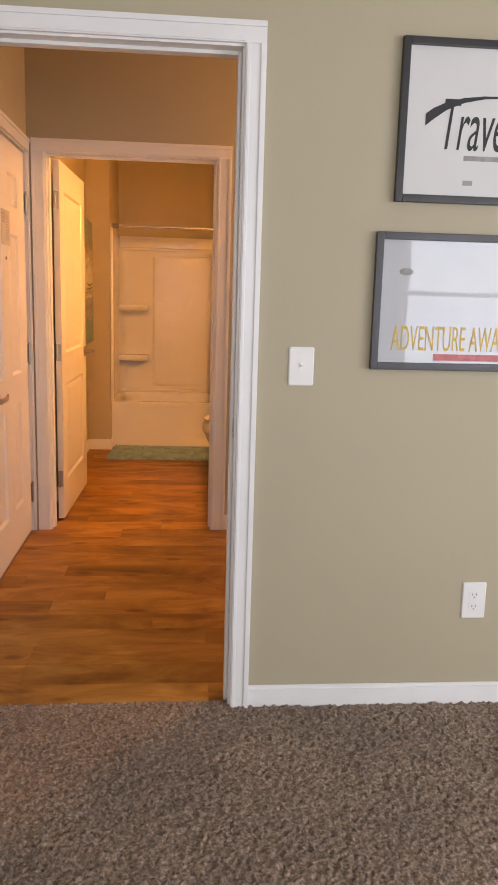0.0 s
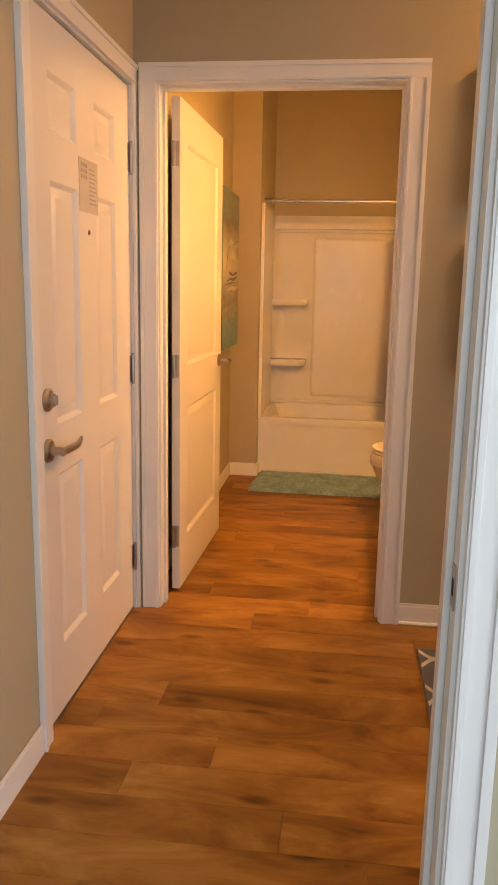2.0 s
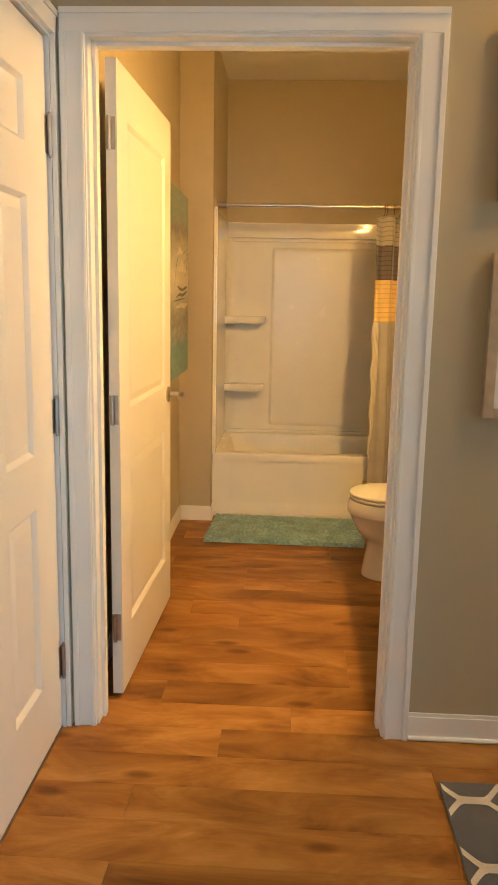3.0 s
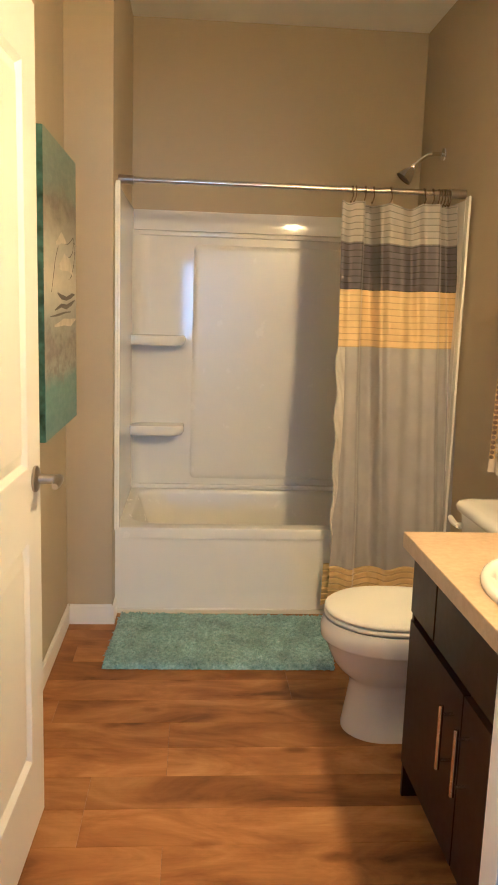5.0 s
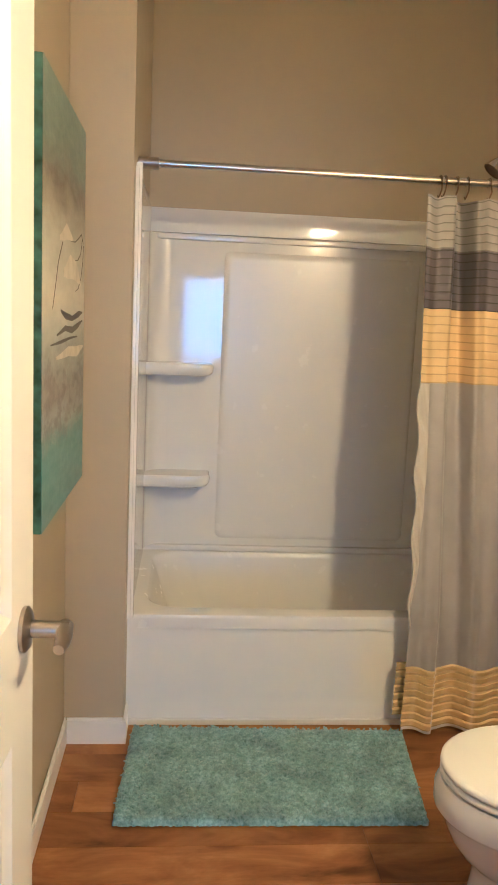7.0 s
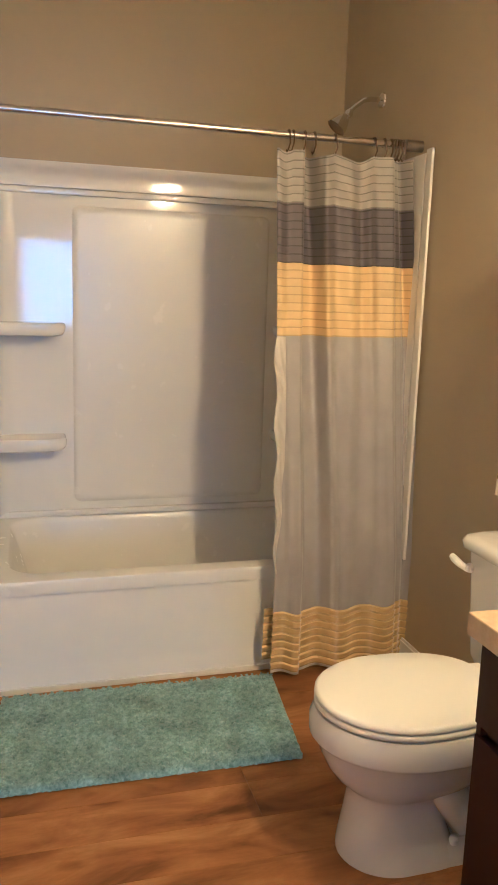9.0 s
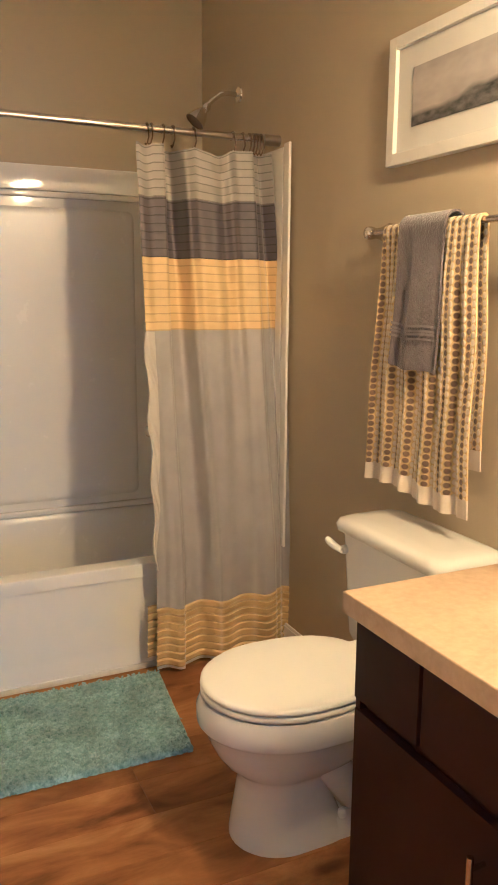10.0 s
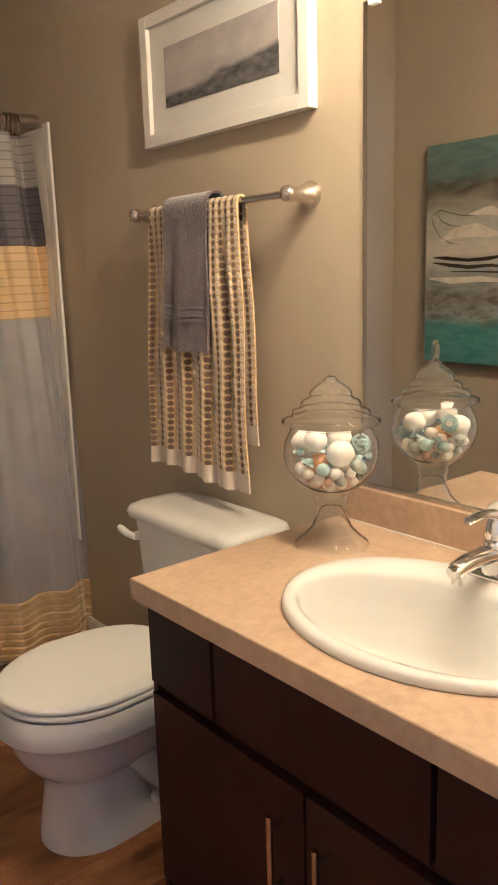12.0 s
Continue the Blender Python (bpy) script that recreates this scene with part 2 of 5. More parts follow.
def make_mirror():
    n = Nodes("mirror_silver")
    n.color((0.88, 0.89, 0.88))
    n.rough(0.01, 1.0)
    return n.m


mirror_silver = make_mirror()


def glow(name, c, strength):
    n = Nodes(name)
    n.color((0.9, 0.9, 0.88))
    n.p.inputs["Emission Color"].default_value = (*c, 1)
    n.p.inputs["Emission Strength"].default_value = strength
    return n.m


def make_planks():
    n = Nodes("oak_vinyl_plank")
    info = n.t.nodes.new("ShaderNodeObjectInfo")
    comb = n.t.nodes.new("ShaderNodeCombineXYZ")
    for k, f in enumerate((37.0, 11.0, 5.0)):
        n.link(n.math("MULTIPLY", info.outputs["Random"], f), comb.inputs[k])
    p1 = n.pos((1.7, 4.4, 1), comb.outputs[0])
    p2 = n.pos((2.2, 60.0, 1), comb.outputs[0])
    p3 = n.pos((3.0, 7.0, 1), comb.outputs[0])
    broad = n.noise(p1, 1.5, 6, 0.62, 0.7)
    fine = n.noise(p2, 3.0, 4, 0.6)
    base = n.ramp(broad, [(0.26, (0.100, 0.038, 0.009)), (0.39, (0.230, 0.099, 0.022)), (0.53, (0.345, 0.163, 0.038)), (0.72, (0.50, 0.272, 0.079))])
    streak = n.ramp(fine, [(0.35, (0.72, 0.68, 0.64)), (0.6, (1.0, 1.0, 1.0))])
    c = n.mix(0.25, base, streak, "MULTIPLY")
    tone = n.ramp(info.outputs["Random"], [(0.0, (0.76, 0.74, 0.70)), (0.5, (0.95, 0.95, 0.93)), (1.0, (1.10, 1.09, 1.04))])
    c = n.mix(1.0, c, tone, "MULTIPLY")
    vor = n.add("ShaderNodeTexVoronoi", Scale=1.1)
    n.link(p3, vor.inputs["Vector"])
    knot = n.ramp(vor.outputs["Distance"], [(0.0, (0.25, 0.2, 0.18)), (0.10, (0.45, 0.38, 0.34)), (0.2, (1, 1, 1))])
    c = n.mix(0.8, c, knot, "MULTIPLY")
    n.color(c)
    n.rough(n.math("MULTIPLY_ADD", fine, 0.12, 0.36))
    n.p.inputs["Specular IOR Level"].default_value = 0.17
    n.bump(fine, 0.12, 0.001)
    return n.m


plank_vinyl = make_planks()


def make_pile(name, c0, c1, c2, scale, rough=0.95, bumps=0.6, patch=None, depth=(0.82, 1.1)):
    n = Nodes(name)
    pos = n.pos()
    fleck = n.noise(pos, scale, 3, 0.7)
    broad = n.noise(pos, patch or scale / 40, 4)
    c = n.ramp(fleck, [(0.32, c0), (0.5, c1), (0.68, c2)])
    shade = n.ramp(broad, [(0.35, (depth[0],) * 3), (0.65, (depth[1],) * 3)])
    n.color(n.mix(1.0, c, shade, "MULTIPLY"))
    n.rough(rough)
    n.p.inputs["Sheen Weight"].default_value = 0.25
    n.bump(fleck, bumps, 0.004)
    return n.m


carpet_pile = make_pile("taupe_carpet", (0.066, 0.038, 0.024), (0.225, 0.148, 0.100), (0.44, 0.315, 0.225), 105, bumps=0.9)
teal_chenille = make_pile("teal_chenille", (0.13, 0.235, 0.27), (0.245, 0.395, 0.445), (0.375, 0.54, 0.60), 70, patch=11.0, depth=(0.74, 1.16))
rug_grey = make_pile("slate_rug_pile", (0.045, 0.047, 0.052), (0.075, 0.077, 0.083), (0.11, 0.11, 0.115), 300, bumps=0.4)
rug_cream = make_pile("cream_rug_pile", (0.45, 0.40, 0.31), (0.60, 0.54, 0.44), (0.70, 0.65, 0.55), 300, bumps=0.4)


def make_counter():
    n = Nodes("beige_laminate")
    pos = n.pos()
    a, b = n.noise(pos, 9, 6, 0.65, 0.8), n.noise(pos, 55, 3)
    c = n.ramp(a, [(0.3, (0.37, 0.275, 0.150)), (0.5, (0.435, 0.33, 0.187)), (0.68, (0.49, 0.38, 0.225))])
    n.color(n.mix(0.25, c, n.ramp(b, [(0.35, (0.40, 0.27, 0.17)), (0.65, (0.62, 0.46, 0.32))])))
    n.rough(0.36)
    n.bump(b, 0.04, 0.001)
    return n.m


laminate = make_counter()


def make_cloth(name, c, weave=700.0, rough=0.75, sheen=0.3, var=0.08, nap=0.15, tuck=None):
    n = Nodes(name)
    pos = n.pos()
    w = n.noise(n.pos((1, 1, 0.5)), weave, 2)
    lo, hi = tuple(v * (1 - var) for v in c), tuple(min(1, v * (1 + var)) for v in c)
    c = n.ramp(n.noise(pos, 8, 4), [(0.3, lo), (0.7, hi)])
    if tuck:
        # each tuck's shadow line painted as a darker row along the sheet's own height
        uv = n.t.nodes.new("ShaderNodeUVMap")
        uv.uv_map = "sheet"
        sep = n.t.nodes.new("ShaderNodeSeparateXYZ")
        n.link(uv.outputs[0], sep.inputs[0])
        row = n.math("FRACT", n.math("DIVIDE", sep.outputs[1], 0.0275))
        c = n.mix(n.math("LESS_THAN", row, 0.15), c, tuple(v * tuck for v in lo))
    n.color(c)
    n.rough(rough)
    n.p.inputs["Sheen Weight"].default_value = sheen
    n.bump(w, nap, 0.001 if nap < 0.3 else 0.004)
    return n.m


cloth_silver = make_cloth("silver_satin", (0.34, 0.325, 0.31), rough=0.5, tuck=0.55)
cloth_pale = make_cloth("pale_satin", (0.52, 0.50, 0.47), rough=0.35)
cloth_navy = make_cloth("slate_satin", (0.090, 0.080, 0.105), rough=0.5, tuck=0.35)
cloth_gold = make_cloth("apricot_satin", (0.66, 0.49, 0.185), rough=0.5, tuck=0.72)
cloth_border = make_cloth("pale_border_weave", (0.19, 0.165, 0.18), rough=0.9)
cloth_grey = make_cloth("grey_satin", (0.335, 0.325, 0.345), rough=0.45)
terry_grey = make_cloth("grey_terry", (0.105, 0.086, 0.100), weave=220, rough=0.95, sheen=0.5, var=0.3, nap=0.9)
terry_white = make_cloth("cream_terry_hem", (0.62, 0.55, 0.44), weave=260, rough=0.95, sheen=0.4)


def make_waffle():
    """Columns of brown and cream woven dots on a yellow ground, along the sheet's own length."""
    n = Nodes("dotted_woven_terry")
    uv = n.t.nodes.new("ShaderNodeUVMap")
    uv.uv_map = "sheet"
    sep = n.t.nodes.new("ShaderNodeSeparateXYZ")
    n.link(uv.outputs[0], sep.inputs[0])
    col = n.math("MULTIPLY", sep.outputs[0], 30.0)
    row = n.math("MULTIPLY", sep.outputs[1], 50.0)
    odd = n.math("GREATER_THAN", n.math("MODULO", col, 2.0), 1.0)
    fu = n.math("SUBTRACT", n.math("FRACT", col), 0.5)
    fv = n.math("SUBTRACT", n.math("FRACT", n.math("MULTIPLY_ADD", odd, 0.5, row)), 0.5)
    d = n.math("SQRT", n.math("ADD", n.math("MULTIPLY", fu, fu), n.math("MULTIPLY", fv, fv)))
    dot = n.math("SMOOTH_MIN", n.math("MULTIPLY", n.math("SUBTRACT", 0.53, d), 5.0), 1.0, 0.2)
    dot = n.math("MAXIMUM", dot, 0.0)
    spot = n.mix(odd, (0.66, 0.58, 0.45), (0.12, 0.078, 0.05))
    c = n.mix(dot, (0.54, 0.40, 0.15), spot)
    n.color(c)
    n.rough(0.95)
    n.p.inputs["Sheen Weight"].default_value = 0.3
    n.bump(dot, 0.6, 0.004)
    return n.m


terry_dots = make_waffle()


def make_landscape():
    """Grey sky over dark hills."""
    n = Nodes("grey_landscape_print")
    g = n.t.nodes.new("ShaderNodeNewGeometry")
    sep = n.t.nodes.new("ShaderNodeSeparateXYZ")
    n.link(g.outputs["Position"], sep.inputs[0])
    pos = n.pos((1, 1, 2.2))
    cloud = n.noise(pos, 5, 3)
    ridge = n.noise(n.pos((0, 1, 0)), 5, 2)
    skyc = n.ramp(cloud, [(0.3, (0.33, 0.31, 0.315)), (0.7, (0.50, 0.465, 0.455))])
    land = n.ramp(n.noise(pos, 28, 4), [(0.3, (0.05, 0.055, 0.062)), (0.7, (0.16, 0.16, 0.165))])
    slope = n.math("MULTIPLY_ADD", sep.outputs[1], -0.075, 2.258)
    level = n.math("SUBTRACT", sep.outputs[2], n.math("MULTIPLY_ADD", ridge, 0.06, slope))
    level = n.math("MULTIPLY_ADD", level, 70.0, 0.5)
    n.color(n.mix(n.math("MINIMUM", n.math("MAXIMUM", level, 0.0), 1.0), land, skyc))
    n.rough(0.25)
    return n.m


landscape_print = make_landscape()


def make_canvas():
    """Teal and cream abstract in bands from top to bottom."""
    n = Nodes("teal_abstract_paint")
    g = n.t.nodes.new("ShaderNodeNewGeometry")
    sep = n.t.nodes.new("ShaderNodeSeparateXYZ")
    n.link(g.outputs["Position"], sep.inputs[0])
    pos = n.pos()
    wob = n.noise(n.pos((1, 2, 5)), 2.2, 4, 0.6, 0.6)
    h = n.math("DIVIDE", n.math("SUBTRACT", sep.outputs[2], 0.947), 0.92)
    h = n.math("ADD", h, n.math("MULTIPLY_ADD", wob, 0.16, -0.08))
    cream, grey = (0.60, 0.55, 0.43), (0.24, 0.26, 0.235)
    c = n.ramp(h, [(0.0, (0.05, 0.19, 0.19)), (0.17, (0.06, 0.21, 0.21)), (0.22, (0.30, 0.33, 0.30)), (0.30, (0.17, 0.15, 0.12)), (0.36, grey), (0.44, (0.40, 0.41, 0.36)),
                   (0.52, cream), (0.64, (0.42, 0.41, 0.33)), (0.74, (0.24, 0.22, 0.15)), (0.80, (0.075, 0.06, 0.035)), (0.86, (0.10, 0.16, 0.145)), (1.0, (0.12, 0.20, 0.18))])
    band = n.ramp(h, [(0.15, (0, 0, 0)), (0.22, (1, 1, 1)), (0.34, (1, 1, 1)), (0.43, (0, 0, 0))])
    blot = n.ramp(n.noise(n.pos((1, 1, 2.2)), 9, 5, 0.6, 0.8), [(0.46, (0, 0, 0)), (0.60, (0.85, 0.85, 0.85))])
    c = n.mix(n.mix(1.0, band, blot, "MULTIPLY"), c, (0.085, 0.065, 0.045))
    n.color(n.mix(0.16, c, n.ramp(n.noise(n.pos((1, 1, 3)), 14, 5), [(0.35, (0.10, 0.12, 0.11)), (0.65, (0.50, 0.52, 0.46))])))
    n.rough(0.35)
    n.bump(n.noise(pos, 60, 4), 0.25, 0.002)
    return n.m


canvas_paint = make_canvas()
canvas_edge = surface("teal_canvas_edge", (0.055, 0.12, 0.11), 0.25, var=0.7, big=18, fine=60, bump=0.3, dist=0.003)

# ---- structure ----
CEIL = 2.785
HALL_L, HALL_R = -0.79, 2.3        # hall side walls
CW0, CW1 = 2.49, 2.61              # wall between the carpeted room and the hall
BW0, BW1 = 4.478, 4.60             # wall between the hall and the bathroom
BATH_L, BATH_R, BATH_B = -0.77, 0.92, 7.78
ROOM_L, ROOM_R, ROOM_F = -2.2, 3.6, -2.0

SUB = surface("subfloor", (0.12, 0.08, 0.05), 0.9, bump=0)
floor = solid("floor", box(HALL_L - 0.12, CW0 + 0.02, -0.12, HALL_R + 0.1, BATH_B + 0.12, -0.004), SUB, "reddish brown wood plank floor of hall and bathroom", "floor", kind="structure")


def carpet_sheet():
    """Twisted pile: a fine uneven sheet where the walk passes close, coarse beyond."""
    fx, fy = np.arange(-0.95, 1.35, 0.0062), np.arange(1.15, CW0 + 0.025, 0.0062)
    rs = np.random.RandomState(5)
    z = rs.rand(len(fx), len(fy)) * 0.014
    soft = (z + np.roll(z, 1, 0) + np.roll(z, 1, 1) + np.roll(np.roll(z, 1, 0), 1, 1)) / 4
    z = 0.55 * z + 0.75 * soft - 0.003
    x, y = np.meshgrid(fx, fy, indexing="ij")
    jx, jy = (rs.rand(2, *x.shape) - 0.5) * 0.004
    return np.stack([x + jx, y + jy, z], 2), len(fx), len(fy)


cb = box(ROOM_L, ROOM_F, -0.12, ROOM_R, CW0 + 0.02, -0.006)
carpet = solid("carpet", cb, carpet_pile, "taupe flecked twist pile carpet", "carpet", kind="structure")
cpts, cnu, cnv = carpet_sheet()
pile = grid_mesh("carpet_pile", cpts, cnu, cnv, carpet_pile, carpet)
tagged(pile, kind="stuff")
for k, (x0, y0, x1, y1) in enumerate(((ROOM_L, ROOM_F, ROOM_R, 1.16), (ROOM_L, 1.16, -0.94, CW0), (1.34, 1.16, ROOM_R, CW0))):
    part("carpet_field", box(x0, y0, -0.006, x1, y1, 0.003), carpet_pile, carpet)

# walls
w = box(0.211, CW0, 0, ROOM_R, CW1, CEIL)
box(ROOM_L, CW0, 0, -0.72, CW1, CEIL, bm=w)
box(-0.72, CW0, 2.05, 0.211, CW1, CEIL, bm=w)
solid("wall_carpet_room", w, wall_paint, "greige painted wall with a cased doorway", "wall", kind="structure")
w = box(0.220, BW0, 0, HALL_R, BW1, CEIL)
box(HALL_L - 0.12, BW0, 0, -0.711, BW1, CEIL, bm=w)
box(-0.711, BW0, 2.061, 0.220, BW1, CEIL, bm=w)
solid("wall_hall_end", w, wall_paint, "greige painted wall around the bathroom doorway", "wall", kind="structure")
w = box(HALL_L - 0.12, CW1, 0, HALL_L, 3.465, CEIL)
box(HALL_L - 0.12, 3.465, 2.055, HALL_L, BW0, CEIL, bm=w)
box(HALL_L - 0.12, 4.468, 0, HALL_L, BW0, 2.055, bm=w)
solid("wall_hall_entry", w, wall_paint, "greige painted wall around the entry door", "wall", kind="structure")
w = box(HALL_R, CW1, 0, HALL_R + 0.1, 2.85, CEIL)
box(HALL_R, 4.25, 0, HALL_R + 0.1, BW0, CEIL, bm=w)
box(HALL_R, 2.85, 0, HALL_R + 0.1, 4.25, 0.6, bm=w)
box(HALL_R, 2.85, 2.1, HALL_R + 0.1, 4.25, CEIL, bm=w)
solid("wall_hall_far", w, wall_paint, "greige painted hall wall with an added, unseen window", "wall", kind="structure")
# unseen window, added as an opening for the hall's fill light
wd = thing("window_4", (HALL_R, 3.55, 0.6), "added white framed window, unseen, that lights the hall", "window", kind="structure")
fr = box(HALL_R + 0.03, 2.85, 0.6, HALL_R + 0.08, 2.9, 2.1, 0.003)
box(HALL_R + 0.03, 4.2, 0.6, HALL_R + 0.08, 4.25, 2.1, 0.003, bm=fr)
box(HALL_R + 0.03, 2.9, 0.6, HALL_R + 0.08, 4.2, 0.65, 0.003, bm=fr)
box(HALL_R + 0.03, 2.9, 2.05, HALL_R + 0.08, 4.2, 2.1, 0.003, bm=fr)
part("window_frame", fr, trim_paint, wd)
hall_pane = part("pane", box(HALL_R + 0.05, 2.9, 0.65, HALL_R + 0.055, 4.2, 2.05), glass, wd)
hall_pane.visible_shadow = False
solid("wall_bath_left", box(BATH_L - 0.12, BW1, 0, BATH_L, BATH_B, CEIL), wall_paint, "greige painted bathroom wall", "wall", kind="structure")
solid("wall_bath_wing", box(BATH_L, 6.83, 0, -0.577, BATH_B, CEIL, 0.004), wall_paint, "short greige wing wall at the head of the bathtub", "wall", kind="structure")
solid("wall_bath_right", box(BATH_R, BW1, 0, BATH_R + 0.12, BATH_B, CEIL), wall_paint, "greige painted bathroom wall behind vanity and toilet", "wall", kind="structure")
solid("wall_bath_back", box(BATH_L - 0.12, BATH_B, 0, BATH_R + 0.12, BATH_B + 0.12, CEIL), wall_paint, "greige painted wall above the tub surround", "wall", kind="structure")
solid("ceiling", box(-2.32, -2.12, CEIL, 3.72, BATH_B + 0.12, CEIL + 0.12), ceiling_paint, "white flat painted ceiling", "ceiling", kind="structure")
solid("wall_room_left", box(ROOM_L - 0.12, ROOM_F, -0.1, ROOM_L, CW1, CEIL), wall_paint, "plain greige painted room wall", "wall", kind="structure")
sy0, sy1, sz0, sz1 = SIDE_WINDOW
w = box(ROOM_R, ROOM_F, -0.1, ROOM_R + 0.12, sy0, CEIL)
box(ROOM_R, sy1, -0.1, ROOM_R + 0.12, CW1, CEIL, bm=w)
box(ROOM_R, sy0, -0.1, ROOM_R + 0.12, sy1, sz0, bm=w)
box(ROOM_R, sy0, sz1, ROOM_R + 0.12, sy1, CEIL, bm=w)
solid("wall_room_right", w, wall_paint, "greige painted room wall with a wide window", "wall", kind="structure")
wd = thing("window_3", (ROOM_R, -0.1, sz0), "white framed wide window", "window", kind="structure")
fr = box(ROOM_R + 0.04, sy0, sz0, ROOM_R + 0.09, sy0 + 0.05, sz1, 0.003)
box(ROOM_R + 0.04, sy1 - 0.05, sz0, ROOM_R + 0.09, sy1, sz1, 0.003, bm=fr)
box(ROOM_R + 0.04, sy0 + 0.05, sz0, ROOM_R + 0.09, sy1 - 0.05, sz0 + 0.05, 0.003, bm=fr)
box(ROOM_R + 0.04, sy0 + 0.05, sz1 - 0.05, ROOM_R + 0.09, sy1 - 0.05, sz1, 0.003, bm=fr)
part("window_frame", fr, trim_paint, wd)
side_pane = part("pane", box(ROOM_R + 0.062, sy0 + 0.05, sz0 + 0.05, ROOM_R + 0.067, sy1 - 0.05, sz1 - 0.05), glass, wd)
side_pane.visible_shadow = False

# rear wall with two windows
w = box(ROOM_L, ROOM_F - 0.12, 2.25, ROOM_R, ROOM_F, CEIL)
box(-0.45, ROOM_F - 0.12, 2.12, 0.78, ROOM_F, 2.25, bm=w)
for x0, x1 in ((ROOM_L, -0.45), (0.78, 1.97), (3.5, ROOM_R)):
    box(x0, ROOM_F - 0.12, -0.1, x1, ROOM_F, 2.25, bm=w)
for x0, x1, z0, z1 in WINDOWS:
    box(x0, ROOM_F - 0.12, -0.1, x1, ROOM_F, z0, bm=w)
solid("wall_room_windows", w, wall_paint, "greige painted wall with two windows", "wall", kind="structure")
for k, (x0, x1, WZ0, WZ1) in enumerate(WINDOWS):
    wd = thing("window_%d" % (k + 1), ((x0 + x1) / 2, ROOM_F, WZ0), "white framed window with horizontal blinds", "window", kind="structure")
    fr = box(x0, ROOM_F - 0.09, WZ0, x0 + 0.05, ROOM_F - 0.04, WZ1, 0.003)
    box(x1 - 0.05, ROOM_F - 0.09, WZ0, x1, ROOM_F - 0.04, WZ1, 0.003, bm=fr)
    box(x0 + 0.05, ROOM_F - 0.09, WZ0, x1 - 0.05, ROOM_F - 0.04, WZ0 + 0.05, 0.003, bm=fr)
    box(x0 + 0.05, ROOM_F - 0.09, WZ1 - 0.05, x1 - 0.05, ROOM_F - 0.04, WZ1, 0.003, bm=fr)
    part("window_frame", fr, trim_paint, wd)
    part("meeting_rail", box(x0 + 0.05, ROOM_F - 0.085, 1.38, x1 - 0.05, ROOM_F - 0.045, 1.42, 0.003), trim_paint, wd)
    pane = part("pane", box(x0 + 0.05, ROOM_F - 0.068, WZ0 + 0.05, x1 - 0.05, ROOM_F - 0.063, WZ1 - 0.05), glass, wd)
    pane.visible_shadow = False
    part("window_sill", box(x0 - 0.03, ROOM_F - 0.04, WZ0 - 0.03, x1 + 0.03, ROOM_F + 0.03, WZ0, 0.004), trim_paint, wd)
    slat_me = None
    for j in range(int((WZ1 - WZ0 - 0.08) / 0.053)):
        z = WZ0 + 0.04 + j * 0.053
        if slat_me is None:
            slat = part("blind_slat", box(x0 + 0.02, ROOM_F - 0.032, z, x1 - 0.02, ROOM_F + 0.006, z + 0.003), plastic_white, wd)
            slat_me = slat.data
        else:
            slat = new("blind_slat", slat_me)
            slat.parent = wd
            slat.location = (0, 0, j * 0.053)

# outside the windows
grass = make_pile("lawn", (0.03, 0.06, 0.015), (0.06, 0.11, 0.03), (0.10, 0.16, 0.05), 20)
solid("ground", box(-40, -60, -0.5, 40, 12, -0.4), grass, "green lawn outside the windows", "ground", kind="structure")
asphalt = surface("asphalt", (0.05, 0.05, 0.052), 0.9, bump=0.2)
solid("road", box(-40, -14, -0.4, 40, -7, -0.385), asphalt, "dark asphalt parking lane outside", "road", kind="structure")

# ---- door frames ----


def casing_piece(x0, y0, z0, x1, y1, z1, outer, proud):
    """Board with a thicker outer band; outer names the banded side, proud the sign of y."""
    bm = box(x0, y0, z0, x1, y1, z1, 0.002)
    b = 0.016
    ya, yb = (y0 - 0.005, y0 + 0.004) if proud < 0 else (y1 - 0.004, y1 + 0.005)
    if outer == "l":
        box(x0, ya, z0, x0 + b, yb, z1, 0.0018, bm=bm)
        box(x1 - 0.014, ya + 0.002, z0, x1 - 0.004, yb, z1, 0.0015, bm=bm)
    elif outer == "r":
        box(x1 - b, ya, z0, x1, yb, z1, 0.0018, bm=bm)
        box(x0 + 0.004, ya + 0.002, z0, x0 + 0.014, yb, z1, 0.0015, bm=bm)
    else:
        box(x0, ya, z1 - b, x1, yb, z1, 0.0018, bm=bm)
        box(x0 + 0.06, ya + 0.002, z0 + 0.004, x1 - 0.06, yb, z0 + 0.014, 0.0015, bm=bm)
    return bm


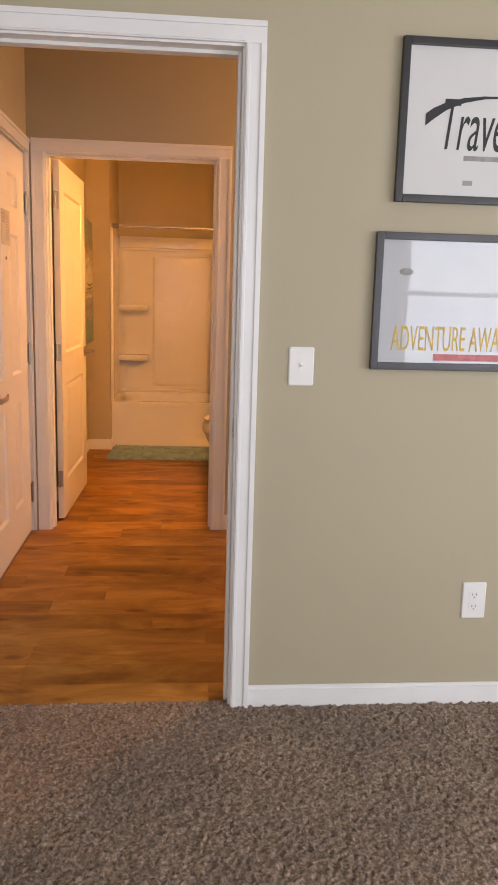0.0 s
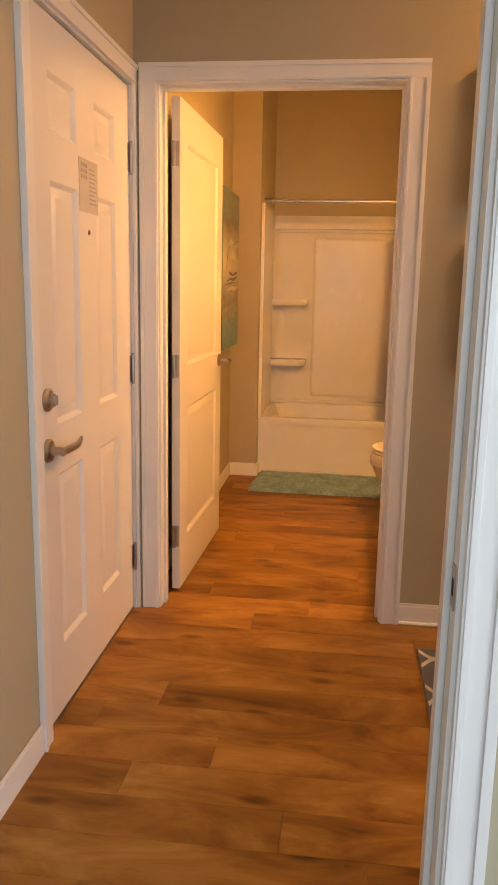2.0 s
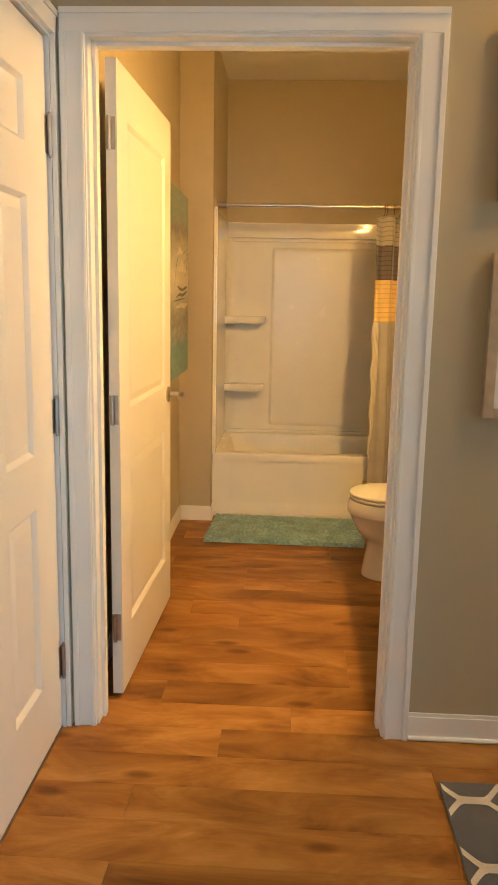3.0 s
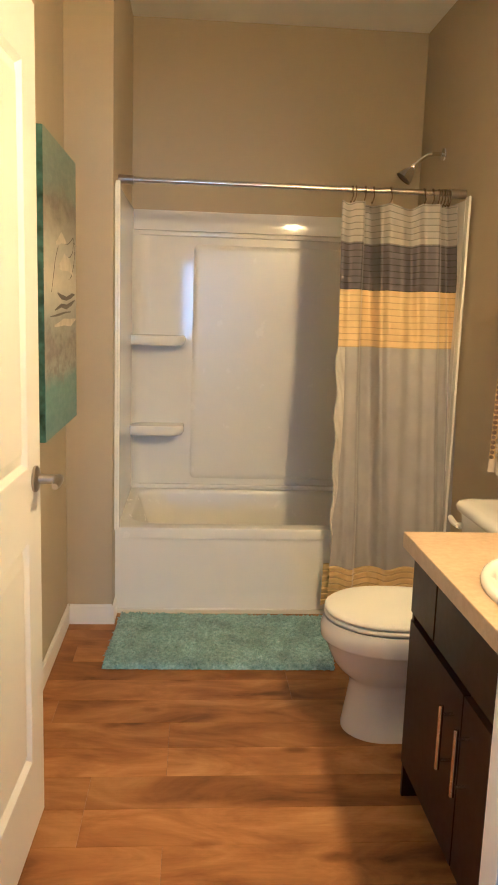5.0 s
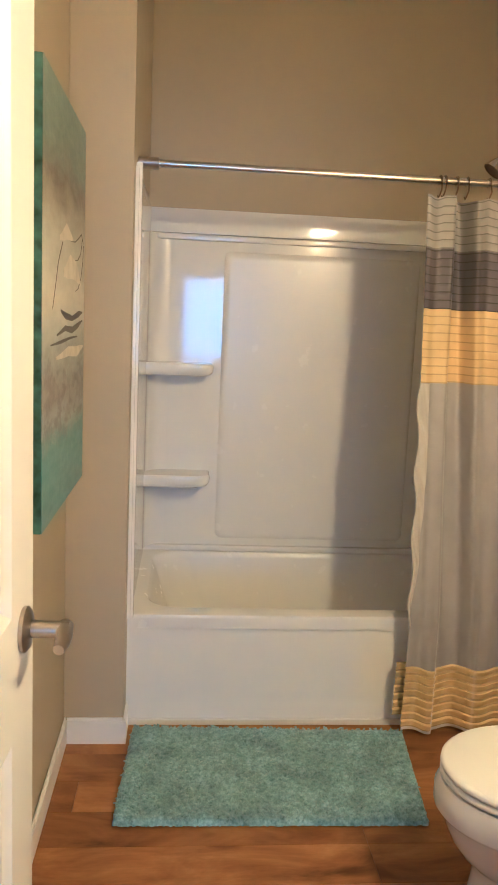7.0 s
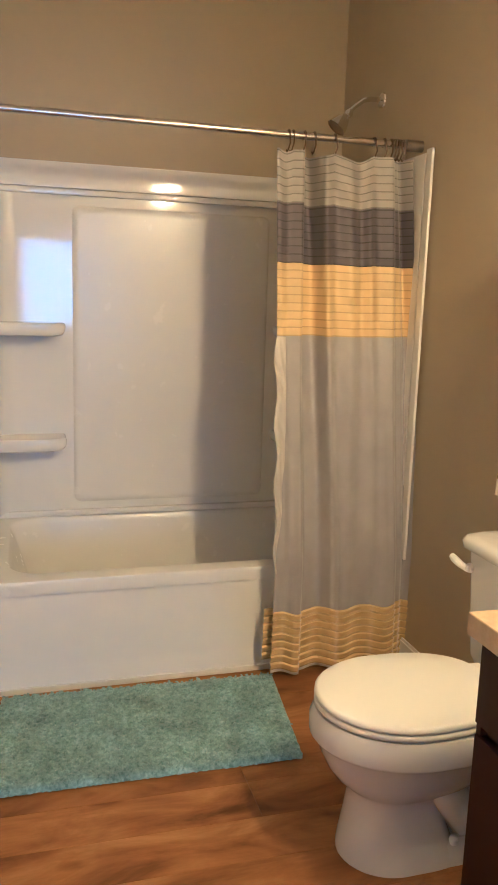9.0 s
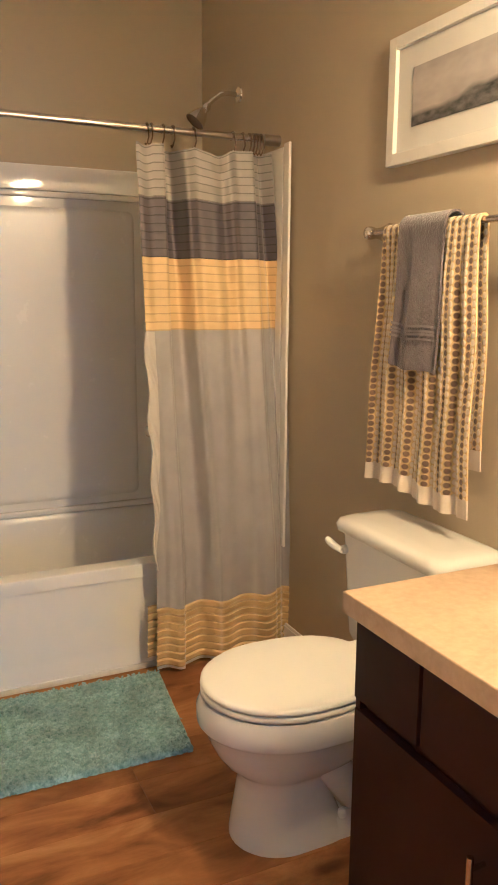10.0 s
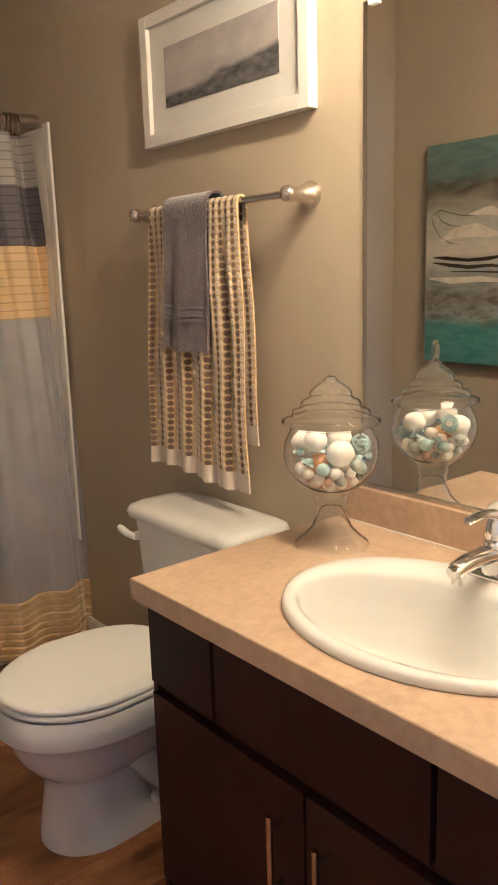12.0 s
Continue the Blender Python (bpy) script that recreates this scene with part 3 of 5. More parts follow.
def doorway(name, jx0, jx1, jz, y0, y1, cas, label, strike=None, cas_l=None, cas_t=None):
    """Lined opening through a wall across y: jambs, stops and casing on both faces."""
    d = thing(name, ((jx0 + jx1) / 2, (y0 + y1) / 2, 0), label, "door frame", kind="structure")
    t = 0.019
    part("jamb", box(jx0 - t, y0 - 0.002, 0, jx0, y1 + 0.002, jz, 0.0015), trim_paint, d)
    part("jamb", box(jx1, y0 - 0.002, 0, jx1 + t, y1 + 0.002, jz, 0.0015), trim_paint, d)
    part("head_jamb", box(jx0 - t, y0 - 0.002, jz, jx1 + t, y1 + 0.002, jz + t, 0.0015), trim_paint, d)
    ym = (y0 + y1) / 2
    part("door_stop", box(jx0, ym - 0.018, 0, jx0 + 0.011, ym + 0.018, jz, 0.002), trim_paint, d)
    part("door_stop", box(jx1 - 0.011, ym - 0.018, 0, jx1, ym + 0.018, jz, 0.002), trim_paint, d)
    part("door_stop", box(jx0 + 0.011, ym - 0.018, jz - 0.011, jx1 - 0.011, ym + 0.018, jz, 0.002), trim_paint, d)
    r, cl, ct = 0.007, cas_l or cas, cas_t or cas
    for sgn, ya, yb in ((-1, y0 - 0.014, y0), (1, y1, y1 + 0.014)):
        part("casing", casing_piece(jx0 - r - cl, ya, 0, jx0 - r, yb, jz + r, "l", sgn), trim_paint, d)
        part("casing", casing_piece(jx1 + r, ya, 0, jx1 + r + cas, yb, jz + r, "r", sgn), trim_paint, d)
        part("casing", casing_piece(jx0 - r - cl, ya, jz + r, jx1 + r + cas, yb, jz + r + ct, "t", sgn), trim_paint, d)
    if strike:
        y, z = strike
        sp = box(jx1 - 0.002, y - 0.014, z - 0.03, jx1 + 0.001, y + 0.014, z + 0.03, 0.0008)
        part("strike_plate", sp, nickel, d, "satin nickel strike plate")
        part("strike_hole", box(jx1 - 0.0026, y - 0.006, z - 0.012, jx1 - 0.0012, y + 0.006, z + 0.012), black_void, d)
    return d


doorway("door_frame_1", -0.70, 0.191, 2.028, CW0, CW1, 0.059, "white painted door lining and casing of the carpeted room", strike=(CW0 + 0.022, 0.93))
doorway("door_frame_2", -0.692, 0.201, 2.042, BW0, BW1, 0.075, "white painted door lining and casing of the bathroom", cas_l=0.068, cas_t=0.063)

# ---- panelled doors ----


def panel_rings(u0, v0, u1, v1, steps):
    out = []
    for inset, depth in steps:
        out.append([(u0 + inset, v0 + inset, depth), (u1 - inset, v0 + inset, depth), (u1 - inset, v1 - inset, depth), (u0 + inset, v1 - inset, depth)])
    return out


PANEL = [(0.0, 0.0), (0.003, -0.002), (0.012, -0.013), (0.019, -0.0135), (0.040, -0.004), (0.046, -0.003)]


def door_slab(width, z0, z1, thick, us, vs, to_world):
    """A slab with holes for raised panels on its front; returns the slab and its panels. us, vs: panel spans."""
    body = bmesh.new()
    ucut = sorted({0.0, width, *[c for s in us for c in s]})
    vcut = sorted({z0, z1, *[c for s in vs for c in s]})
    for a, b in zip(ucut, ucut[1:]):
        for c, d in zip(vcut, vcut[1:]):
            if (a, b) in us and (c, d) in vs:
                continue
            body.faces.new([body.verts.new((u, v, 0)) for u, v in ((a, c), (b, c), (b, d), (a, d))])
    back = [(0, z0, -thick), (width, z0, -thick), (width, z1, -thick), (0, z1, -thick)]
    fr = [(0, z0, 0), (width, z0, 0), (width, z1, 0), (0, z1, 0)]
    body.faces.new([body.verts.new(p) for p in back[::-1]])
    for i in range(4):
        j = (i + 1) % 4
        body.faces.new([body.verts.new(p) for p in (fr[i], back[i], back[j], fr[j])])
    bmesh.ops.remove_doubles(body, verts=body.verts[:], dist=0.0002)
    panels = []
    for a, b in us:
        for c, d in vs:
            panels.append(moved(loft(panel_rings(a, c, b, d, PANEL), True, False, True), to_world))
    return moved(body, to_world), panels


def hinge(parent, pin, z, leaf_a, leaf_b):
    """Two leaves and a knuckle, under a door."""
    bm = bmesh.new()
    for x0, y0, x1, y1 in (leaf_a, leaf_b):
        box(x0, y0, z - 0.05, x1, y1, z + 0.05, 0.0006, bm=bm)
    tube([(pin[0], pin[1], z - 0.052), (pin[0], pin[1], z + 0.052)], 0.0065, 10, bm)
    for dz in (-0.056, 0.056):
        ball((pin[0], pin[1], z + dz), 0.0055, bm, 8, 6)
    return part("hinge", bm, nickel, parent, "satin nickel butt hinge")


# entry door, closed, facing +x
EY0, EY1 = 3.495, 4.438
entry = thing("entry_door", (HALL_L - 0.05, (EY0 + EY1) / 2, 0), "closed white six-panel entry door with nickel hardware", "door", kind="structure")
to = Matrix(((0, 0, 1, HALL_L - 0.012), (1, 0, 0, EY0), (0, 1, 0, 0), (0, 0, 0, 1)))
slab, panels = door_slab(EY1 - EY0, 0.012, 2.028, 0.044, [(0.155, 0.375), (0.55, 0.765)], [(0.225, 0.765), (0.915, 1.60), (1.73, 1.885)], to)
eslab = part("slab", slab, door_paint, entry)
for p in panels:
    part("panel", p, door_paint, entry)
for z in (0.227, 0.998, 1.78):
    hinge(entry, (HALL_L - 0.004, 4.447), z, (HALL_L - 0.013, 4.425, HALL_L - 0.0105, 4.447), (HALL_L - 0.012, 4.447, HALL_L - 0.0095, 4.462))
X = HALL_L - 0.012
dead = lathe([(0.0, 0.0), (0.033, 0.0), (0.034, 0.006), (0.028, 0.013), (0.020, 0.015), (0.019, 0.024), (0.0, 0.025)], (X, 3.572, 0.998), 28, axis="x")
db = part("deadbolt", dead, nickel, entry, "satin nickel deadbolt thumb turn")
part("thumb_turn", box(X + 0.020, 3.5675, 0.984, X + 0.034, 3.5765, 1.012, 0.003), nickel, db)
rose = lathe([(0.0, 0.0), (0.034, 0.0), (0.035, 0.006), (0.030, 0.012), (0.013, 0.014), (0.012, 0.05), (0.0, 0.052)], (X, 3.566, 0.853), 28, axis="x")
lv = part("lever_handle", rose, nickel, entry, "satin nickel lever handle with curled tip")
part("lever", tube([(X + 0.048, 3.556, 0.853), (X + 0.05, 3.60, 0.853), (X + 0.05, 3.65, 0.851), (X + 0.048, 3.685, 0.850), (X + 0.046, 3.712, 0.857), (X + 0.045, 3.728, 0.865)], 0.01, 12, radii=[0.012, 0.012, 0.0115, 0.010, 0.007, 0.004]), nickel, lv)
part("peephole", lathe([(0.0, 0.0), (0.008, 0.0), (0.008, 0.003), (0.005, 0.004), (0.0, 0.002)], (X, 3.971, 1.48), 16, axis="x"), dark_metal, entry)
notice = thing("door_notice", (X, 3.97, 1.55), "translucent printed notice taped to the entry door", "notice")
film = make_cloth("clear_notice_film", (0.62, 0.56, 0.50), rough=0.25)
nb = box(X + 0.0008, 3.885, 1.54, X + 0.0022, 4.062, 1.70)
part("sheet", nb, film, notice)
lines = bmesh.new()
for k in range(9):
    box(X + 0.0022, 3.975, 1.672 - k * 0.013, X + 0.0026, 3.975 + 0.055 + 0.02 * ((k * 7) % 3) / 2, 1.676 - k * 0.013, bm=lines)
for i in range(3):
    for j in range(3):
        box(X + 0.0022, 3.90 + i * 0.022, 1.64 + j * 0.017, X + 0.0026, 3.915 + i * 0.022, 1.652 + j * 0.017, bm=lines)
part("print", lines, grey_ink, notice, "small grey printed lines")
# entry door frame
ef = thing("door_frame_3", (HALL_L, 3.96, 0), "white painted frame around the entry door", "door frame", kind="structure")
part("jamb", box(HALL_L - 0.12, 3.465, 0, HALL_L, 3.485, 2.035, 0.0015), trim_paint, ef)
part("jamb", box(HALL_L - 0.12, 4.448, 0, HALL_L - 0.001, 4.468, 2.035, 0.0015), trim_paint, ef)
part("head_jamb", box(HALL_L - 0.12, 3.465, 2.035, HALL_L, 4.468, 2.055, 0.0015), trim_paint, ef)
for y0, y1, z0, z1 in ((3.415, 3.478, 0, 2.042), (4.452, 4.476, 0, 2.042), (3.415, 4.476, 2.042, 2.105)):
    bm = box(HALL_L, y0, z0, HALL_L + 0.014, y1, z1, 0.002)
    if y0 < 3.42 and z0 == 0:
        box(HALL_L + 0.01, y0, z0, HALL_L + 0.019, y0 + 0.016, z1, 0.0018, bm=bm)
    if z0 > 1:
        box(HALL_L + 0.01, y0, z1 - 0.016, HALL_L + 0.019, y1, z1, 0.0018, bm=bm)
    part("casing", bm, trim_paint, ef)
part("door_stop", box(HALL_L - 0.07, 3.485, 2.018, HALL_L - 0.058, 4.448, 2.035), trim_paint, ef)
part("threshold", box(HALL_L - 0.12, 3.485, 0, HALL_L - 0.01, 4.448, 0.009, 0.002), nickel, ef)
# unseen near-black sheet added behind the frame, so the door's gaps stay dark
part("dark_backing", box(HALL_L - 0.14, 3.4, 0, HALL_L - 0.121, 4.5, 2.1), black_void, ef)

# bathroom door, open against the room, its room face to +x
BD_P, BD_L, BD_T = Vector((-0.652, 4.650, 0)), 0.885, 0.034
ang = math.atan2(0.027, 0.90)
bdoor = thing("bathroom_door", (BD_P.x - 0.02, BD_P.y, 0), "open white two-panel bathroom door with nickel lever", "door", kind="structure")
fwd, nrm = Vector((math.sin(ang), math.cos(ang), 0)), Vector((math.cos(ang), -math.sin(ang), 0))
to = Matrix(((fwd.x, 0, nrm.x, BD_P.x), (fwd.y, 0, nrm.y, BD_P.y), (0, 1, 0, 0), (0, 0, 0, 1)))
slab, panels = door_slab(BD_L, 0.014, 2.038, BD_T, [(0.135, BD_L - 0.125)], [(0.225, 0.80), (0.98, 1.885)], to)
part("slab", slab, door_paint, bdoor)
for p in panels:
    part("panel", p, door_paint, bdoor)
for z in (0.254, 0.990, 1.826):
    bm = box(BD_P.x - 0.0345, BD_P.y - 0.003, z - 0.047, BD_P.x - 0.004, BD_P.y - 0.0005, z + 0.047, 0.0008)
    box(-0.6935, 4.575, z - 0.047, -0.6905, 4.603, z + 0.047, 0.0006, bm=bm)
    tube([(BD_P.x - 0.022, BD_P.y - 0.012, z - 0.048), (BD_P.x - 0.022, BD_P.y - 0.012, z + 0.048)], 0.006, 10, bm)
    part("hinge", bm, nickel, bdoor, "satin nickel butt hinge")
hp = BD_P + fwd * (BD_L - 0.063) + Vector((0, 0, 0.942))
m = Matrix(((nrm.x, fwd.x, 0, hp.x), (nrm.y, fwd.y, 0, hp.y), (0, 0, 1, hp.z), (0, 0, 0, 1)))
rose = moved(lathe([(0.0, 0.0), (0.032, 0.0), (0.033, 0.006), (0.027, 0.011), (0.0125, 0.013), (0.012, 0.066), (0.0, 0.068)], (0, 0, 0), 28, axis="x"), m)
lv = part("lever_handle", rose, nickel, bdoor, "satin nickel lever handle")
part("lever", moved(tube([(0.058, 0.012, 0), (0.062, -0.02, 0.0), (0.064, -0.045, -0.001), (0.062, -0.062, -0.004)], 0.01, 12, radii=[0.012, 0.012, 0.0105, 0.008]), m), nickel, lv)
mb = Matrix(((-nrm.x, fwd.x, 0, hp.x - nrm.x * BD_T), (-nrm.y, fwd.y, 0, hp.y - nrm.y * BD_T), (0, 0, 1, hp.z), (0, 0, 0, 1)))
part("rear_rose", moved(lathe([(0.0, 0.0), (0.032, 0.0), (0.027, 0.011), (0.011, 0.013), (0.010, 0.03), (0.0, 0.031)], (0, 0, 0), 20, axis="x"), mb), nickel, bdoor)

# ---- baseboards ----


def baseboard(x0, y0, x1, y1, h=0.09):
    bm = box(x0, y0, 0, x1, y1, h - 0.012, 0.001)
    dx, dy = (0.003, 0.0) if abs(x1 - x0) < abs(y1 - y0) else (0.0, 0.003)
    box(x0 + dx, y0 + dy, h - 0.013, x1 - dx, y1 - dy, h, 0.002, bm=bm)
    return solid("baseboard", bm, trim_paint, "white painted baseboard along the wall", "baseboard", kind="structure")


baseboard(0.258, CW0 - 0.012, ROOM_R, CW0, 0.078)
baseboard(ROOM_L, CW0 - 0.012, -0.767, CW0, 0.078)
baseboard(HALL_L, CW1 + 0.02, HALL_L + 0.012, 3.414)
baseboard(0.284, BW0 - 0.012, HALL_R, BW0)
baseboard(BATH_L, BW1 + 0.015, BATH_L + 0.012, 6.83)
baseboard(BATH_L + 0.012, 6.818, -0.577, 6.83)
baseboard(-0.577, 6.818, -0.566, 6.935)
baseboard(BATH_R - 0.012, 5.61, BATH_R, 6.93)
# white quarter round under the bathroom and hall boards
qr = tube([(0.284, BW0 - 0.014, 0.008), (HALL_R, BW0 - 0.014, 0.008)], 0.008, 8)
solid("trim", qr, trim_paint, "white quarter round at the foot of the baseboard", "trim", kind="structure")

# ---- bathtub and surround ----


def rounded(x0, y0, x1, y1, r, z, n=8):
    pts = []
    for cx, cy, a0 in ((x1 - r, y0 + r, -90), (x1 - r, y1 - r, 0), (x0 + r, y1 - r, 90), (x0 + r, y0 + r, 180)):
        for k in range(n + 1):
            a = radians(a0 + 90 * k / n)
            pts.append((cx + r * math.cos(a), cy + r * math.sin(a), z))
    return pts


TX0, TX1, TY0, TY1, RIM = -0.577, 0.92, 6.945, 7.775, 0.40
tub = thing("bathtub", (0.17, 7.36, 0), "white glossy alcove bathtub with a panelled apron", "bathtub")
rim = [rounded(TX0, TY0 + 0.004, TX1, TY1, 0.006, RIM - 0.05), rounded(TX0, TY0, TX1, TY1, 0.008, RIM - 0.012), rounded(TX0 + 0.004, TY0 + 0.004, TX1 - 0.004, TY1 - 0.004, 0.012, RIM - 0.002),
       rounded(TX0 + 0.012, TY0 + 0.013, TX1 - 0.012, TY1 - 0.012, 0.02, RIM), rounded(TX0 + 0.05, TY0 + 0.07, TX1 - 0.05, TY1 - 0.05, 0.13, RIM),
       rounded(TX0 + 0.058, TY0 + 0.08, TX1 - 0.056, TY1 - 0.058, 0.14, RIM - 0.008), rounded(TX0 + 0.07, TY0 + 0.088, TX1 - 0.062, TY1 - 0.066, 0.14, RIM - 0.03),
       rounded(TX0 + 0.14, TY0 + 0.11, TX1 - 0.09, TY1 - 0.09, 0.14, 0.16), rounded(TX0 + 0.20, TY0 + 0.14, TX1 - 0.12, TY1 - 0.12, 0.13, 0.09), rounded(TX0 + 0.30, TY0 + 0.2, TX1 - 0.2, TY1 - 0.2, 0.1, 0.075)]
part("basin", loft(rim, True, False, True), acrylic_satin, tub, smooth=50)
ap = bmesh.new()
rects = [(0.0, 0.0, 0.0), (0.05, 0.045, 0.0), (0.085, 0.085, 0.007), (0.11, 0.11, 0.0075)]
rings = []
for ix, iz, d in rects:
    r2 = rounded(TX0 + ix, 0.0 + iz * 0.9, TX1 - ix, RIM - 0.008 - iz * 0.35, 0.004 + iz * 0.5, 0)
    rings.append([(x, TY0 + 0.004 + d, z) for x, z, _ in r2])
loft(rings, True, False, True, ap)
part("apron", ap, acrylic, tub, smooth=50)
part("toe_strip", box(TX0, TY0 - 0.004, 0, TX1, TY0 + 0.006, 0.022, 0.003), acrylic, tub)
part("drain", lathe([(0, 0), (0.03, 0), (0.03, 0.004), (0, 0.005)], (0.68, 7.36, 0.076), 20), chrome, tub)

SX0, SX1, SY1, STOP = -0.577, 0.92, 7.775, 1.856
BACK = 7.742
sur = thing("tub_surround", (0.17, 7.7, RIM), "white glossy moulded tub surround with corner shelves", "tub surround")
back = box(SX0, BACK, RIM, SX1, SY1, 1.755, 0.003)
box(SX0, BACK - 0.010, 1.755, SX1, SY1, STOP, 0.006, bm=back)
part("back_panel", back, acrylic, sur)
part("ledge", box(SX0, BACK - 0.022, 1.728, SX1, BACK, 1.752, 0.009, 3), acrylic, sur)
part("lower_ledge", box(SX0, BACK - 0.03, RIM, SX1, BACK, 0.425, 0.01, 3), acrylic_satin, sur)
raised = loft([[(x, BACK - d, z) for x, z, _ in rounded(-0.255 + i, 0.455 + i, 0.585 - i, 1.69 - i, 0.03, 0)] for i, d in ((0, 0.0), (0.006, 0.006), (0.016, 0.010), (0.03, 0.011))], True, False, True)
part("raised_panel", raised, acrylic_satin, sur)
part("side_panel", box(SX0, 6.90, RIM, SX0 + 0.012, SY1, STOP, 0.003), acrylic, sur)
part("side_panel", box(SX1 - 0.026, 6.95, RIM, SX1, SY1, STOP, 0.003), acrylic, sur)
for side, xa in ((1, SX0 + 0.012), (-1, SX1 - 0.026)):
    R = 0.085
    ring0 = [(xa, BACK)] + [(xa + side * (R - R * math.cos(radians(a))), BACK - R + R * math.sin(radians(a))) for a in range(0, 91, 10)]
    part("corner_cove", loft([[(x, y, RIM + 0.02) for x, y in ring0], [(x, y, 1.75) for x, y in ring0]], True, True, True), acrylic, sur, smooth=50)
    part("front_flange", box(min(xa - side * 0.011, xa + side * (0.009 if side > 0 else 0.0)), 6.905, RIM, max(xa - side * 0.011, xa + side * (0.009 if side > 0 else 0.0)), 6.946, STOP + 0.012, 0.005, 3), acrylic, sur)
    for z in (1.205, 0.738):
        L = 0.275
        outline = [(xa, BACK), (xa, BACK - 0.15)] + [(xa + side * (L - 0.06 + 0.06 * math.sin(radians(a))), BACK - 0.15 + 0.06 - 0.06 * math.cos(radians(a))) for a in range(0, 91, 15)] + [(xa + side * L, BACK)]
        cx, cy = xa + side * 0.12, BACK - 0.07
        rings = []
        for sc, dz in ((0.82, -0.034), (0.94, -0.028), (1.0, -0.014), (1.01, 0.004), (0.99, 0.015), (0.95, 0.018), (0.88, 0.0185)):
            rings.append([(cx + (x - cx) * sc if abs(x - xa) > 1e-6 else x, cy + (y - cy) * sc if abs(y - BACK) > 1e-6 else y, z + dz) for x, y in outline])
        part("corner_shelf", loft(rings, True, True, True), acrylic, sur, smooth=60)

# shower rod, curtain, hooks
ROD_Y, ROD_Z = 7.033, 1.891
rod = thing("shower_rod", (0.17, ROD_Y, ROD_Z), "brushed steel shower curtain rod", "curtain rod")
part("bar", tube([(TX0, ROD_Y, ROD_Z), (0.17, ROD_Y, ROD_Z), (TX1, ROD_Y, ROD_Z)], 0.0125, 18), steel, rod)
for x0, x1 in ((TX0, TX0 + 0.065), (TX1 - 0.065, TX1)):
    part("end_cap", tube([(x0, ROD_Y, ROD_Z), (x1, ROD_Y, ROD_Z)], 0.0195, 18), nickel, rod)

CX0, CX1 = 0.378, 0.888


def curtain_points(z0, z1, tuck=0.0, nu=170, dz=0.006, x_pad=0.0, y_pad=0.0):
    """The hanging cloth between two heights: pleats that loosen downwards, with sewn tucks."""
    nz = max(2, int((z1 - z0) / dz))
    u = np.linspace(0, 1, nu)[:, None]
    z = np.linspace(z0, z1, nz)[None, :] + 0 * u
    down = np.clip((1.835 - z) / 1.8, 0, 1)
    lean = np.clip((1.835 - z) / 1.40, 0, 1)
    creases = ((0.09, 0.04, 0.1, 0.5), (0.44, 0.06, 0.10, 0.7), (0.60, 0.05, 0.1, 0.8), (0.72, 0.05, 0.15, 0.6), (0.94, 0.03, 0.5, 1.0))
    pleats = ((0.195, 0.115, 2.7, 1.5), (0.84, 0.14, 1.1, 1.0))
    fold = 0 * z
    for k, (uc, wd, at_top, at_foot) in enumerate(creases):
        d = u - (uc + 0.02 * down * math.sin(2.1 * k) + 0.008 * np.sin(3 * z + k))
        fold = fold + (at_top + (at_foot - at_top) * down ** 0.6) * np.exp(-(d / wd) ** 2)
    for k, (uc, wd, at_top, at_foot) in enumerate(pleats):
        d = u - (uc + 0.02 * down + 0.005 * np.sin(4 * z + k))
        edge_in = 1 / (1 + np.exp(-np.clip(d / 0.007, -40, 40))) / (1 + np.exp(np.clip((d - wd * (1 + 0.3 * down)) / 0.010, -40, 40)))
        fold = fold + (at_top + (at_foot - at_top) * down ** 0.6) * edge_in
    fold = fold + 0.12 * np.sin(2 * math.pi * 6.3 * u + 2 * z) + 0.02 * np.sin(2 * math.pi * 13 * u + 1.5 - 3 * z) * down
    sag = 0.024 * np.sin(math.pi * np.clip((u - 0.42) / 0.29, 0, 1)) ** 1.2 + 0.012 * np.sin(math.pi * np.clip((u - 0.26) / 0.16, 0, 1)) + 0.010 * np.sin(math.pi * np.clip((u - 0.02) / 0.1, 0, 1))
    amp = 0.040 - 0.004 * down
    y = ROD_Y - 0.022 - 0.165 * lean + amp * fold + y_pad
    x = CX0 + x_pad + (CX1 - CX0) * u + down * (u * 0.06 - 0.012) + 0.006 * np.sin(2 * math.pi * 3.1 * u + 2 * z)
    if tuck:
        ph = ((z - z0) / 0.0275) % 1.0
        y = y - (0.0008 + 0.0067 * (z1 < 0.5)) * ph + 0.0012 * (ph < 0.2) + 0.002 * (z1 < 0.5) * (ph < 0.2)
    hem = (0.010 * np.sin(2 * math.pi * 3.4 * u + 0.8) - 0.012 * fold) * down
    return np.stack([x + 0 * z, y, z + hem * np.clip((0.7 - z) / 0.4, 0, 1) - sag * np.exp(-(1.84 - z) / 0.22)], 2), nu, nz


def band_uv(za, zb, nu, nz):
    """Across the cloth and up from the foot of its band, in metres."""
    u, v = np.meshgrid(np.linspace(0, 1, nu), np.linspace(0, zb - za, nz), indexing="ij")
    return np.stack([u, v], 2)


